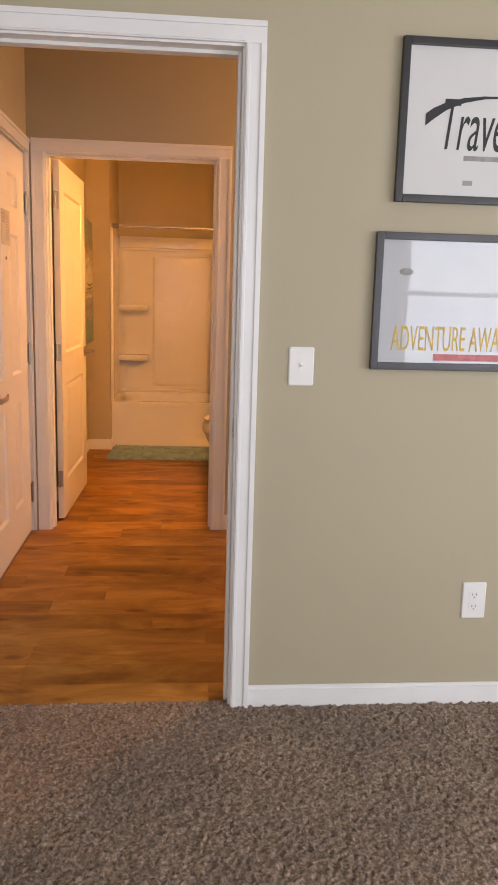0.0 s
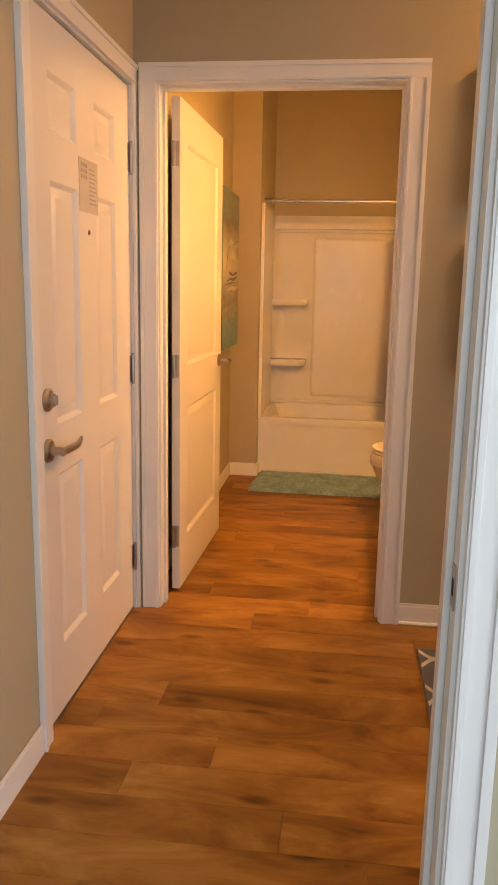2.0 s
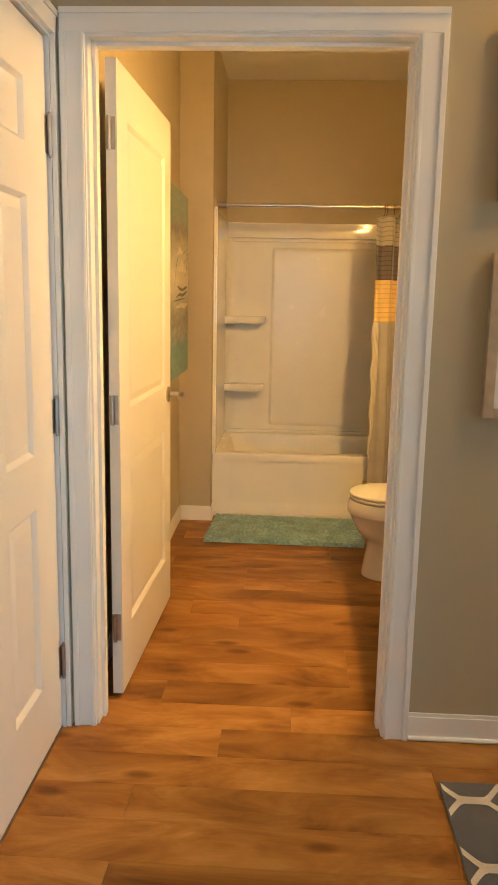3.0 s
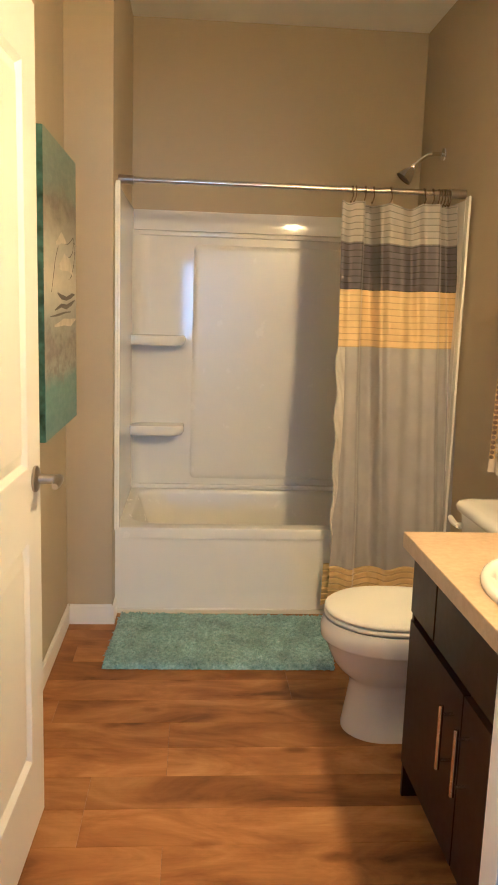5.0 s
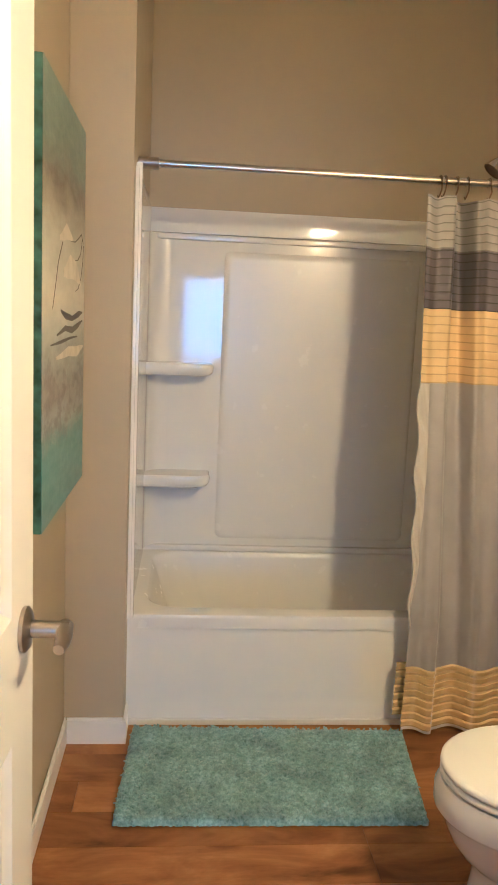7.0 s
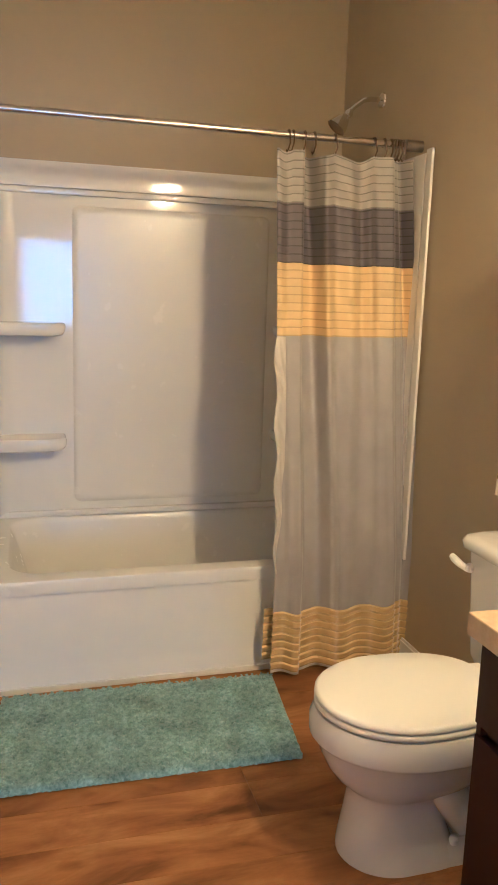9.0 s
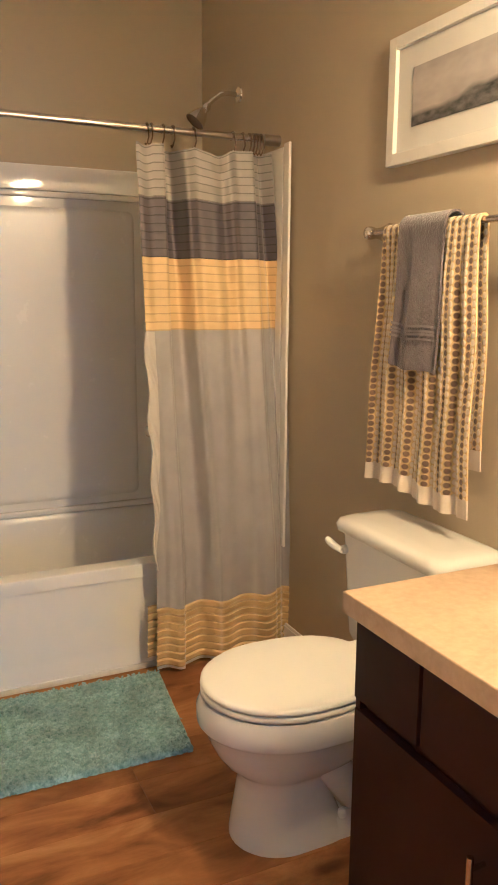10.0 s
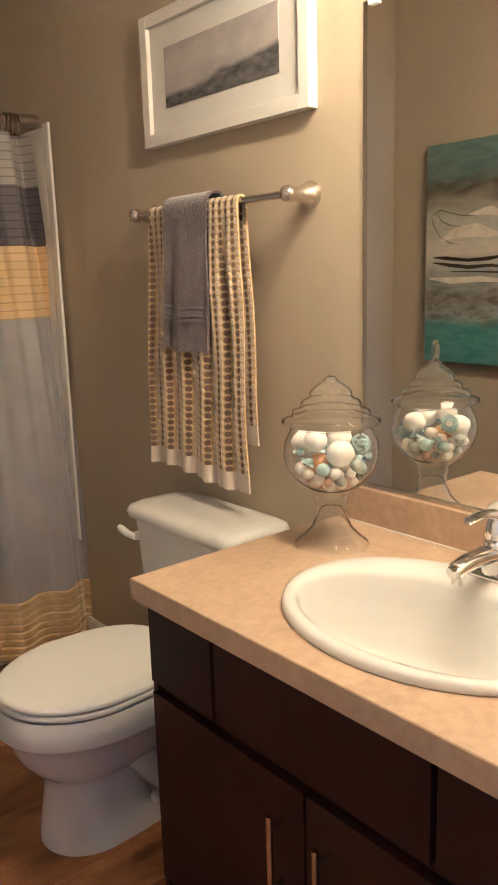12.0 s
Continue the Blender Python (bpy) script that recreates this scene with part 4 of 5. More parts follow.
curt = thing("shower_curtain", (0.66, 6.95, 0.03), "shower curtain banded in silver, slate, apricot and grey", "shower curtain")
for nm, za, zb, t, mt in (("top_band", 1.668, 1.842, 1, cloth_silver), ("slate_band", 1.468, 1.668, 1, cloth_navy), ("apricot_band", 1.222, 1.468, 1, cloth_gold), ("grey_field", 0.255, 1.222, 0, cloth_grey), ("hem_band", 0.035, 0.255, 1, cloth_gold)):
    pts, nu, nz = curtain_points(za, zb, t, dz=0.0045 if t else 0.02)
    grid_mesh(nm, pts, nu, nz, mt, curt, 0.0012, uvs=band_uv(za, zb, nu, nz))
pts, nu, nz = curtain_points(0.40, 1.220, 0, nu=170, dz=0.008)
lip = pts[:13].copy()
lip[:, :, 1] -= 0.0022 + 0.0035 * (1 + np.sin(lip[:, :, 2] * 47 + 9 * np.linspace(0, 1, 13)[:, None])) * (0.4 + 0.6 * np.sin(lip[:, :, 2] * 13) ** 2)
lip[:, :, 0] += (np.linspace(0, 1, 13)[:, None] - 1) * 0.006 * (1 + np.sin(lip[:, :, 2] * 29))
lip[:, :, 0] = lip[:1, :, 0] + (lip[:, :, 0] - lip[:1, :, 0]) * np.clip((lip[:, :, 2] - 0.40) / 0.55, 0.08, 1) ** 0.7
grid_mesh("turned_edge", lip, 13, nz, cloth_pale, curt, 0.001, "pale satin turned edge of the curtain")
for nm, za, zb, t, mt in (("returned_hem", 0.06, 0.255, 1, cloth_gold),):
    pts, nu, nz = curtain_points(za, zb, t, dz=0.0045 if t else 0.02)
    turn_back = pts[:16].copy()
    turn_back[:, :, 0] -= 0.022 * np.clip((1.25 - turn_back[:, :, 2]) / 0.8, 0.1, 1)
    turn_back[:, :, 1] += 0.036
    grid_mesh(nm, turn_back, 16, nz, mt, curt, 0.001, uvs=band_uv(za, zb, 16, nz))
pts, nu, nz = curtain_points(0.02, 0.10, 0, nu=170, dz=0.02, x_pad=0.006, y_pad=0.012)
grid_mesh("liner", pts, nu, nz, liner_vinyl, curt, 0.0008, "white liner hem showing below")
for k, u in enumerate((0.085, 0.11, 0.19, 0.265, 0.42, 0.71, 0.78, 0.825, 0.85, 0.875, 0.90, 0.925)):
    x = CX0 + (CX1 - CX0) * u
    hk = [(x + 0.004 * math.sin(k), ROD_Y + 0.0165 * math.cos(radians(a)), ROD_Z + 0.0165 * math.sin(radians(a))) for a in range(-40, 200, 20)]
    hk += [(x + 0.002, ROD_Y - 0.016, ROD_Z - 0.03), (x - 0.003, ROD_Y - 0.012, ROD_Z - 0.05), (x - 0.004, ROD_Y - 0.002, ROD_Z - 0.056), (x - 0.004, ROD_Y + 0.006, ROD_Z - 0.048)]
    ob = solid("curtain_hook", tube(hk, 0.0025, 6), dark_metal, "bent dark bronze wire hook on the shower rod", "curtain hook", "curtain hooks on the rod", base=(x, ROD_Y, ROD_Z))

# shower head
sh = thing("showerhead", (0.92, 7.384, 2.122), "chrome shower head on a bent arm", "shower head")
part("escutcheon", lathe([(0, 0), (-0.0, 0.0), (0.03, 0.0), (0.028, -0.006), (0.014, -0.012), (0, -0.012)], (0.92, 7.384, 2.122), 22, axis="x"), chrome, sh)
part("arm", tube([(0.915, 7.384, 2.122), (0.87, 7.384, 2.122), (0.84, 7.384, 2.115), (0.805, 7.384, 2.09), (0.785, 7.384, 2.07)], 0.0095, 12), chrome, sh)
hb = lathe([(0, 0), (0.013, 0.0), (0.017, 0.010), (0.017, 0.020), (0.014, 0.026), (0.020, 0.036), (0.031, 0.055), (0.038, 0.078), (0.040, 0.090)], (0, 0, 0), 26, cap1=False)
turn = look((0.788, 7.384, 2.072), (0.71, 7.384, 1.98)) @ Matrix.Rotation(math.pi, 4, "X")
part("head", moved(hb, turn), chrome, sh)
part("spray_face", moved(lathe([(0.039, 0.090), (0.036, 0.086), (0.0, 0.085)], (0, 0, 0), 26, cap0=False), turn), dark_metal, sh)

# ---- toilet ----
TCY = 5.975


def egg(xf, xb, hw, z, n=40, back_pow=2.6):
    """Egg outline: round front at xf, squarer back at xb."""
    cx = xf + (xb - xf) * 0.45
    pts = []
    for i in range(n):
        a = 2 * math.pi * i / n
        c, s = math.cos(a), math.sin(a)
        if c < 0:
            x, y = cx + (cx - xf) * c, hw * s
        else:
            e = 2 / back_pow
            x, y = cx + (xb - cx) * abs(c) ** e, hw * math.copysign(abs(s) ** e, s)
        pts.append((x, TCY + y, z))
    return pts


toilet = thing("toilet", (0.55, TCY, 0), "white two-piece toilet with the lid closed", "toilet")
rings = [egg(0.272, 0.56, 0.118, 0.0, 48, 5), egg(0.272, 0.56, 0.118, 0.014, 48, 5), egg(0.278, 0.545, 0.114, 0.05, 48, 5), egg(0.287, 0.525, 0.107, 0.10, 48, 5), egg(0.294, 0.515, 0.102, 0.15, 48, 5), egg(0.293, 0.515, 0.103, 0.175, 48, 4.5), egg(0.280, 0.54, 0.112, 0.192, 48, 4),
         egg(0.250, 0.60, 0.138, 0.218, 48, 3), egg(0.232, 0.64, 0.152, 0.245, 48, 3), egg(0.215, 0.675, 0.164, 0.282, 48), egg(0.205, 0.69, 0.178, 0.308, 48), egg(0.196, 0.705, 0.186, 0.317, 48), egg(0.190, 0.715, 0.192, 0.325, 48), egg(0.189, 0.72, 0.193, 0.360, 48), egg(0.200, 0.712, 0.184, 0.386, 48)]
part("bowl", loft(rings), porcelain, toilet, smooth=40)
part("trapway", tube([(0.44, TCY - 0.075, 0.25), (0.50, TCY - 0.088, 0.20), (0.56, TCY - 0.088, 0.12), (0.63, TCY - 0.08, 0.10), (0.68, TCY - 0.07, 0.18), (0.72, TCY - 0.06, 0.26)], 0.05, 14, radii=[0.03, 0.045, 0.05, 0.05, 0.045, 0.03]), porcelain, toilet, smooth=60)
part("trapway", tube([(0.44, TCY + 0.075, 0.25), (0.50, TCY + 0.088, 0.20), (0.56, TCY + 0.088, 0.12), (0.63, TCY + 0.08, 0.10), (0.68, TCY + 0.07, 0.18), (0.72, TCY + 0.06, 0.26)], 0.05, 14, radii=[0.03, 0.045, 0.05, 0.05, 0.045, 0.03]), porcelain, toilet, smooth=60)
part("foot", loft([rounded(0.36, TCY - 0.113, 0.78, TCY + 0.113, 0.03, 0.0), rounded(0.36, TCY - 0.113, 0.78, TCY + 0.113, 0.03, 0.014), rounded(0.40, TCY - 0.106, 0.775, TCY + 0.106, 0.03, 0.055), rounded(0.44, TCY - 0.098, 0.77, TCY + 0.098, 0.03, 0.066)]), porcelain, toilet, smooth=50)
for s in (-1, 1):
    part("bolt_cap", lathe([(0.013, 0), (0.012, 0.012), (0.006, 0.018), (0, 0.019)], (0.53, TCY + s * 0.098, 0.055), 14), plastic_white, toilet)
part("deck", loft([rounded(0.60, TCY - 0.11, 0.90, TCY + 0.11, 0.03, 0.25), rounded(0.60, TCY - 0.13, 0.90, TCY + 0.13, 0.03, 0.355), rounded(0.61, TCY - 0.125, 0.895, TCY + 0.125, 0.03, 0.372)]), porcelain, toilet, smooth=50)
part("seat", loft([egg(0.206, 0.665, 0.180, 0.389), egg(0.200, 0.67, 0.184, 0.394), egg(0.200, 0.67, 0.184, 0.402), egg(0.205, 0.665, 0.180, 0.407)]), plastic_white, toilet, smooth=60)
part("lid", loft([egg(0.203, 0.665, 0.182, 0.409), egg(0.199, 0.668, 0.185, 0.413), egg(0.200, 0.668, 0.184, 0.421), egg(0.208, 0.660, 0.177, 0.427), egg(0.26, 0.62, 0.13, 0.430)]), plastic_white, toilet, smooth=60)
for s in (-1, 1):
    part("lid_hinge", box(0.645, TCY + s * 0.075 - 0.022, 0.385, 0.69, TCY + s * 0.075 + 0.022, 0.418, 0.008, 3), plastic_white, toilet)
tk = [rounded(0.725, 5.79, 0.898, 6.165, 0.03, 0.372), rounded(0.715, 5.775, 0.898, 6.18, 0.035, 0.40), rounded(0.700, 5.758, 0.898, 6.197, 0.035, 0.695)]
tank = part("tank", loft(tk), porcelain, toilet, smooth=50)
ld = [rounded(0.693, 5.748, 0.902, 6.207, 0.04, 0.694), rounded(0.684, 5.738, 0.908, 6.217, 0.045, 0.700), rounded(0.682, 5.736, 0.909, 6.219, 0.045, 0.716), rounded(0.690, 5.744, 0.905, 6.211, 0.045, 0.730), rounded(0.71, 5.765, 0.89, 6.19, 0.045, 0.737), rounded(0.75, 5.81, 0.86, 6.15, 0.04, 0.739)]
part("tank_lid", loft(ld), porcelain, toilet, smooth=60)
lvr = lathe([(0.013, 0.0), (0.013, -0.008), (0.008, -0.014), (0, -0.014)], (0.702, 6.165, 0.645), 16, axis="x")
tube([(0.688, 6.160, 0.645), (0.684, 6.19, 0.648), (0.683, 6.215, 0.653), (0.684, 6.234, 0.657)], 0.008, 10, lvr, radii=[0.009, 0.010, 0.011, 0.009])
part("flush_lever", lvr, plastic_white, toilet, "white flush lever")

# ---- vanity ----
VX, VY0, VY1 = 0.372, 4.615, 5.60
van = thing("bathroom_vanity", (0.64, 5.1, 0), "espresso brown vanity cabinet with flat doors and bar pulls", "vanity cabinet")
cbm = box(VX + 0.02, VY0, 0.10, 0.915, VY1 - 0.016, 0.60)
box(VX + 0.02, VY0, 0.60, VX + 0.03, VY1 - 0.016, 0.742, bm=cbm)
part("body", cbm, espresso, van)
part("end_panel", box(VX + 0.004, VY1 - 0.016, 0.0, 0.917, VY1, 0.742, 0.0015), espresso, van)
part("toe_kick", box(VX + 0.075, VY0, 0.0, 0.90, VY1 - 0.016, 0.10), espresso, van)
for y0, y1 in ((5.398, 5.598), (4.918, 5.388), (4.62, 4.908)):
    part("drawer_front", box(VX - 0.001, y0, 0.556, VX + 0.018, y1, 0.714, 0.0015), espresso, van)


def bar_pull(parent, y, z0, z1):
    bm = tube([(VX - 0.031, y, z0), (VX - 0.031, y, z1)], 0.0058, 12)
    for z in (z0 + 0.022, z1 - 0.022):
        tube([(VX - 0.001, y, z), (VX - 0.031, y, z)], 0.0045, 10, bm)
    return part("handle", bm, steel, parent, "brushed steel bar pull")


for y0, y1, hy in ((5.163, 5.596, 5.213), (4.72, 5.157, 5.107)):
    d = part("door", box(VX - 0.001, y0, 0.105, VX + 0.018, y1, 0.533, 0.0015), espresso, van)
    bar_pull(d, hy, 0.322, 0.481)
part("door", box(VX - 0.001, 4.62, 0.105, VX + 0.018, 4.714, 0.533, 0.0015), espresso, van)

# countertop with an oval cut-out
CT = 0.785
KX0, KX1, KY0, KY1 = 0.335, 0.918, 4.602, 5.596
SCX, SCY, SRX, SRY = 0.602, 5.095, 0.216, 0.276
ctop = thing("countertop", (0.62, 5.09, CT - 0.04), "beige speckled laminate countertop with backsplash", "countertop")


def rect_hit(a, x0, y0, x1, y1, cx, cy):
    c, s = math.cos(a), math.sin(a)
    ts = [((x1 if c > 0 else x0) - cx) / c if abs(c) > 1e-9 else 1e9, ((y1 if s > 0 else y0) - cy) / s if abs(s) > 1e-9 else 1e9]
    k = min(ts)
    return (cx + c * k, cy + s * k)


angs = sorted([2 * math.pi * i / 72 for i in range(72)] + [math.atan2(y - SCY, x - SCX) % (2 * math.pi) for x in (KX0, KX1) for y in (KY0, KY1)])
hole = [(SCX + 0.94 * SRX * math.cos(a), SCY + 0.94 * SRY * math.sin(a)) for a in angs]
outer = [rect_hit(a, KX0, KY0, KX1, KY1, SCX, SCY) for a in angs]
rings = [[(x, y, CT - 0.04) for x, y in hole], [(x, y, CT) for x, y in hole], [(SCX + (x - SCX) * 0.994, SCY + (y - SCY) * 0.996, CT) for x, y in outer], [(x, y, CT - 0.002) for x, y in outer], [(x, y, CT - 0.042) for x, y in outer]]
part("top", loft(rings, True, False, False), laminate, ctop, smooth=30)
part("underside", box(KX0 + 0.001, KY0, CT - 0.043, VX + 0.02, KY1, CT - 0.0405), laminate, ctop)
part("backsplash", box(0.898, KY0, CT, 0.918, 5.575, CT + 0.082, 0.002), laminate, ctop)
part("caulk", box(0.8955, KY0, CT - 0.001, 0.8985, 5.575, CT + 0.003), liner_vinyl, ctop)

sink = thing("sink", (SCX, SCY, CT), "white oval drop-in porcelain sink", "sink")
prof = [(1.0, 0.001), (1.004, 0.006), (0.995, 0.013), (0.965, 0.0175), (0.92, 0.017), (0.885, 0.012), (0.86, 0.0), (0.83, -0.03), (0.77, -0.08), (0.66, -0.12), (0.48, -0.143), (0.2, -0.152), (0.09, -0.153)]
rings = []
for k, h in prof:
    sx = 0.028 * max(0.0, min(1.0, (0.98 - k) / 0.12))
    rings.append([(SCX - sx + (SRX * k - (0.03 if k < 0.9 else 0.25 * max(0, 0.98 - k))) * math.cos(2 * math.pi * i / 64), SCY + SRY * k * math.sin(2 * math.pi * i / 64), CT + h) for i in range(64)])
part("basin", loft(rings, True, False, True), porcelain, sink, smooth=70)
part("drain", lathe([(0.024, 0), (0.022, 0.004), (0.014, 0.002), (0, 0.002)], (SCX - 0.028, SCY, CT - 0.153), 20), chrome, sink)

faucet = thing("faucet", (0.79, SCY, CT), "chrome single-lever bathroom faucet", "faucet")
FX, FY, FZ = 0.795, SCY + 0.005, CT + 0.016
part("deck_plate", loft([[(x, y, FZ + h) for x, y, _ in rounded(FX - 0.028 - o, FY - 0.075 - o, FX + 0.028 + o, FY + 0.075 + o, 0.027, 0)] for o, h in ((0.0, 0.0), (0.0, 0.008), (-0.004, 0.013))]), chrome, faucet, smooth=50)
fb = lathe([(0.027, 0.0), (0.026, 0.03), (0.024, 0.055), (0.020, 0.062), (0, 0.064)], (FX, FY, FZ + 0.01), 24)
part("body", fb, chrome, faucet, smooth=60)
sp = loft([[(FX - d, FY + w * c, FZ + 0.045 + z + h * s) for c, s in [(math.cos(2 * math.pi * i / 20), math.sin(2 * math.pi * i / 20)) for i in range(20)]] for d, w, h, z in ((0.0, 0.022, 0.018, 0.0), (0.04, 0.021, 0.016, 0.004), (0.085, 0.019, 0.014, 0.005), (0.115, 0.018, 0.014, 0.0), (0.128, 0.014, 0.010, -0.004))])
part("spout", sp, chrome, faucet, smooth=60)
part("aerator", lathe([(0.011, 0.0), (0.011, -0.02), (0.0, -0.02)], (FX - 0.113, FY, FZ + 0.038), 16), chrome, faucet)
part("lever_base", lathe([(0.020, 0.0), (0.022, 0.012), (0.018, 0.034), (0.010, 0.044), (0, 0.046)], (FX, FY, FZ + 0.073), 22), chrome, faucet, smooth=60)
lv = loft([[(FX - d, FY + w * c, FZ + z + h * s) for c, s in [(math.cos(2 * math.pi * i / 16), math.sin(2 * math.pi * i / 16)) for i in range(16)]] for d, w, h, z in ((-0.012, 0.012, 0.008, 0.112), (0.015, 0.017, 0.010, 0.120), (0.05, 0.015, 0.006, 0.127), (0.082, 0.013, 0.004, 0.124), (0.092, 0.008, 0.002, 0.121))])
part("lever", lv, chrome, faucet, smooth=60)

# mirror above the vanity
MY0, MY1, MZ0, MZ1 = 4.64, 5.522, 0.874, 1.876
mir = thing("wall_mirror", (0.915, 5.08, MZ0), "large frameless wall mirror above the vanity", "mirror")
part("glass", box(0.913, MY0, MZ0, 0.919, MY1, MZ1), mirror_silver, mir, smooth=0)
for y in (MY1 - 0.03, MY0 + 0.1):
    part("clip", box(0.905, y - 0.012, MZ1 - 0.012, 0.919, y + 0.012, MZ1 + 0.014, 0.003), plastic_white, mir, "clear plastic mirror clip")
part("bottom_channel", box(0.908, MY0, MZ0 - 0.006, 0.919, MY1, MZ0 + 0.004, 0.001), steel, mir)

# vanity light above the mirror
vlt = thing("vanity_light", (0.9, 5.05, 2.2), "brushed nickel vanity light bar with three lit globes", "wall lamp")
LZ, LX = 2.10, 0.61
part("back_plate", box(0.89, 4.62, LZ + 0.04, 0.919, 5.33, LZ + 0.12, 0.004), nickel, vlt)
bulb = glow("frosted_bulb", WARM, VANITY_GLOW)
for y in (4.72, 4.97, 5.22):
    part("socket", tube([(0.89, y, LZ + 0.08), (LX + 0.03, y, LZ + 0.085), (LX + 0.006, y, LZ + 0.08), (LX, y, LZ + 0.062)], 0.013, 14), nickel, vlt)
    part("globe", ball((LX, y, LZ), 0.046), bulb, vlt, "lit frosted globe bulb")
    # unseen shade, added to cut the globe's upward light and send more down
    prof = [(0.018, 0.077), (0.03, 0.073), (0.050, 0.055), (0.060, 0.026), (0.063, 0.014), (0.060, 0.014), (0.056, 0.027), (0.047, 0.052), (0.028, 0.069), (0.014, 0.071)]
    part("shade", lathe([(r, LZ + h) for r, h in prof], (LX, y, 0), 24, cap0=False, cap1=False), plastic_white, vlt, "added white bell shade that turns the light downwards")

# hall ceiling lamp
hl = thing("ceiling_lamp", (1.38, 4.10, CEIL), "round flush ceiling lamp with frosted bowl", "ceiling lamp")
part("pan", lathe([(0, 0), (0.16, 0.0), (0.16, -0.02), (0.15, -0.025), (0, -0.025)], (1.38, 4.10, CEIL), 32), nickel, hl)
part("bowl", lathe([(0.15, -0.025), (0.14, -0.06), (0.10, -0.09), (0.05, -0.105), (0, -0.108)], (1.38, 4.10, CEIL), 32, cap0=False), glow("frosted_bowl", WARM, HALL_GLOW), hl, "lit frosted glass bowl")

# ---- towels, pictures, decor of the bathroom ----
TBX, TBZ = 0.850, 1.519
tb = thing("towel_bar", (0.92, 5.98, TBZ), "brushed nickel towel bar with bell-shaped posts", "towel bar")
part("bar", tube([(TBX, 5.682, TBZ), (TBX, 6.315, TBZ)], 0.0085, 14), steel, tb)
for y in (5.682, 6.315):
    part("post", lathe([(0.030, 0.0), (0.031, -0.006), (0.026, -0.016), (0.018, -0.034), (0.0135, -0.052), (0.017, -0.060), (0.019, -0.072), (0.016, -0.084), (0.0, -0.09)], (0.919, y, TBZ), 24, axis="x"), steel, tb, smooth=60)


def draped(name, y0, y1, z_front, z_back, mt, seed, offs=0.0, folds=5.0, amp=0.008, label="", hem=None, stripes=None, skew=0.0, flare=0.0):
    """A towel over the bar: front sheet, turn over the bar and back sheet."""
    tw = thing(name, (TBX, (y0 + y1) / 2, z_front), label, "towel", "towels on the bar")
    R = 0.0105 + offs
    nu, path = 90, []
    top = TBZ
    for z in np.linspace(z_front, top, 90):
        path.append((-R - 0.001, z))
    for a in range(10, 180, 14):
        path.append((-R * math.cos(radians(a)), top + R * math.sin(radians(a))))
    for z in np.linspace(top, z_back, 60):
        path.append((R + 0.001, z))
    path = np.array(path)
    nv = len(path)
    u = np.linspace(0, 1, nu)[:, None]
    ph = seed * 1.3
    down = np.clip((top - path[None, :, 1]) / 0.6, 0, 1.2)
    wave = np.sin(2 * math.pi * folds * u + ph + 0.8 * down) + 0.5 * np.sin(2 * math.pi * folds * 1.9 * u + ph * 2)
    side = np.sign(path[None, :, 0])
    x = TBX + path[None, :, 0] + amp * wave * np.minimum(1, down * 3) * (side < 0) - 0.008 * down * (side < 0) + 0.25 * amp * wave * np.minimum(1, down * 3) * (side > 0)
    y = y0 + (y1 - y0) * u + skew * down + flare * (u - 0.5) * down + 0.004 * np.sin(path[None, :, 1] * 14 + 5 * u)
    z = path[None, :, 1] + 0 * u + 0.018 * (u - 0.5) * (down > 0) * np.minimum(1, down) + 0.006 * np.sin(7 * u + ph) * down
    pts = np.stack([x + 0 * z, y + 0 * z, z], 2)
    length = np.concatenate([[0], np.cumsum(np.hypot(*np.diff(path, axis=0).T))])
    vv = (length / 0.9)[None, :] + 0 * u
    uv = np.stack([u + 0 * vv, vv], 2)
    if hem:
        k = 6
        k2 = 5
        grid_mesh("hem", pts[:, :k + 1], nu, k + 1, hem, tw, 0.004, "plain cream hem", uv[:, :k + 1])
        grid_mesh("cloth", pts[:, k:nv - k2], nu, nv - k2 - k, mt, tw, 0.005, "", uv[:, k:nv - k2])
        grid_mesh("hem", pts[:, nv - k2 - 1:], nu, k2 + 1, hem, tw, 0.004, "plain cream hem", uv[:, nv - k2 - 1:])
    else:
        grid_mesh("cloth", pts, nu, nv, mt, tw, 0.006, "", uv)
    if stripes:
        for zc in stripes:
            j = int(np.argmin(abs(path[:90, 1] - zc)))
            s = pts[:, j:j + 2].copy()
            s[:, 1, 2] = s[:, 0, 2] + 0.006
            s[:, :, 0] -= 0.0085
            grid_mesh("woven_stripe", s, nu, 2, cloth_border, tw, 0.001, "pale woven border stripe")
    return tw


draped("bath_towel", 5.845, 6.225, 0.815, 0.93, terry_dots, 2, 0.0, 5.2, 0.009, "cream bath towel with columns of brown dots, on the towel bar", hem=terry_white, flare=0.05)
draped("hand_towel", 5.945, 6.13, 1.155, 1.20, terry_grey, 5, 0.017, 1.4, 0.005, "dark grey hand towel folded over the striped towel", stripes=(1.232, 1.243, 1.254, 1.265), skew=0.03)

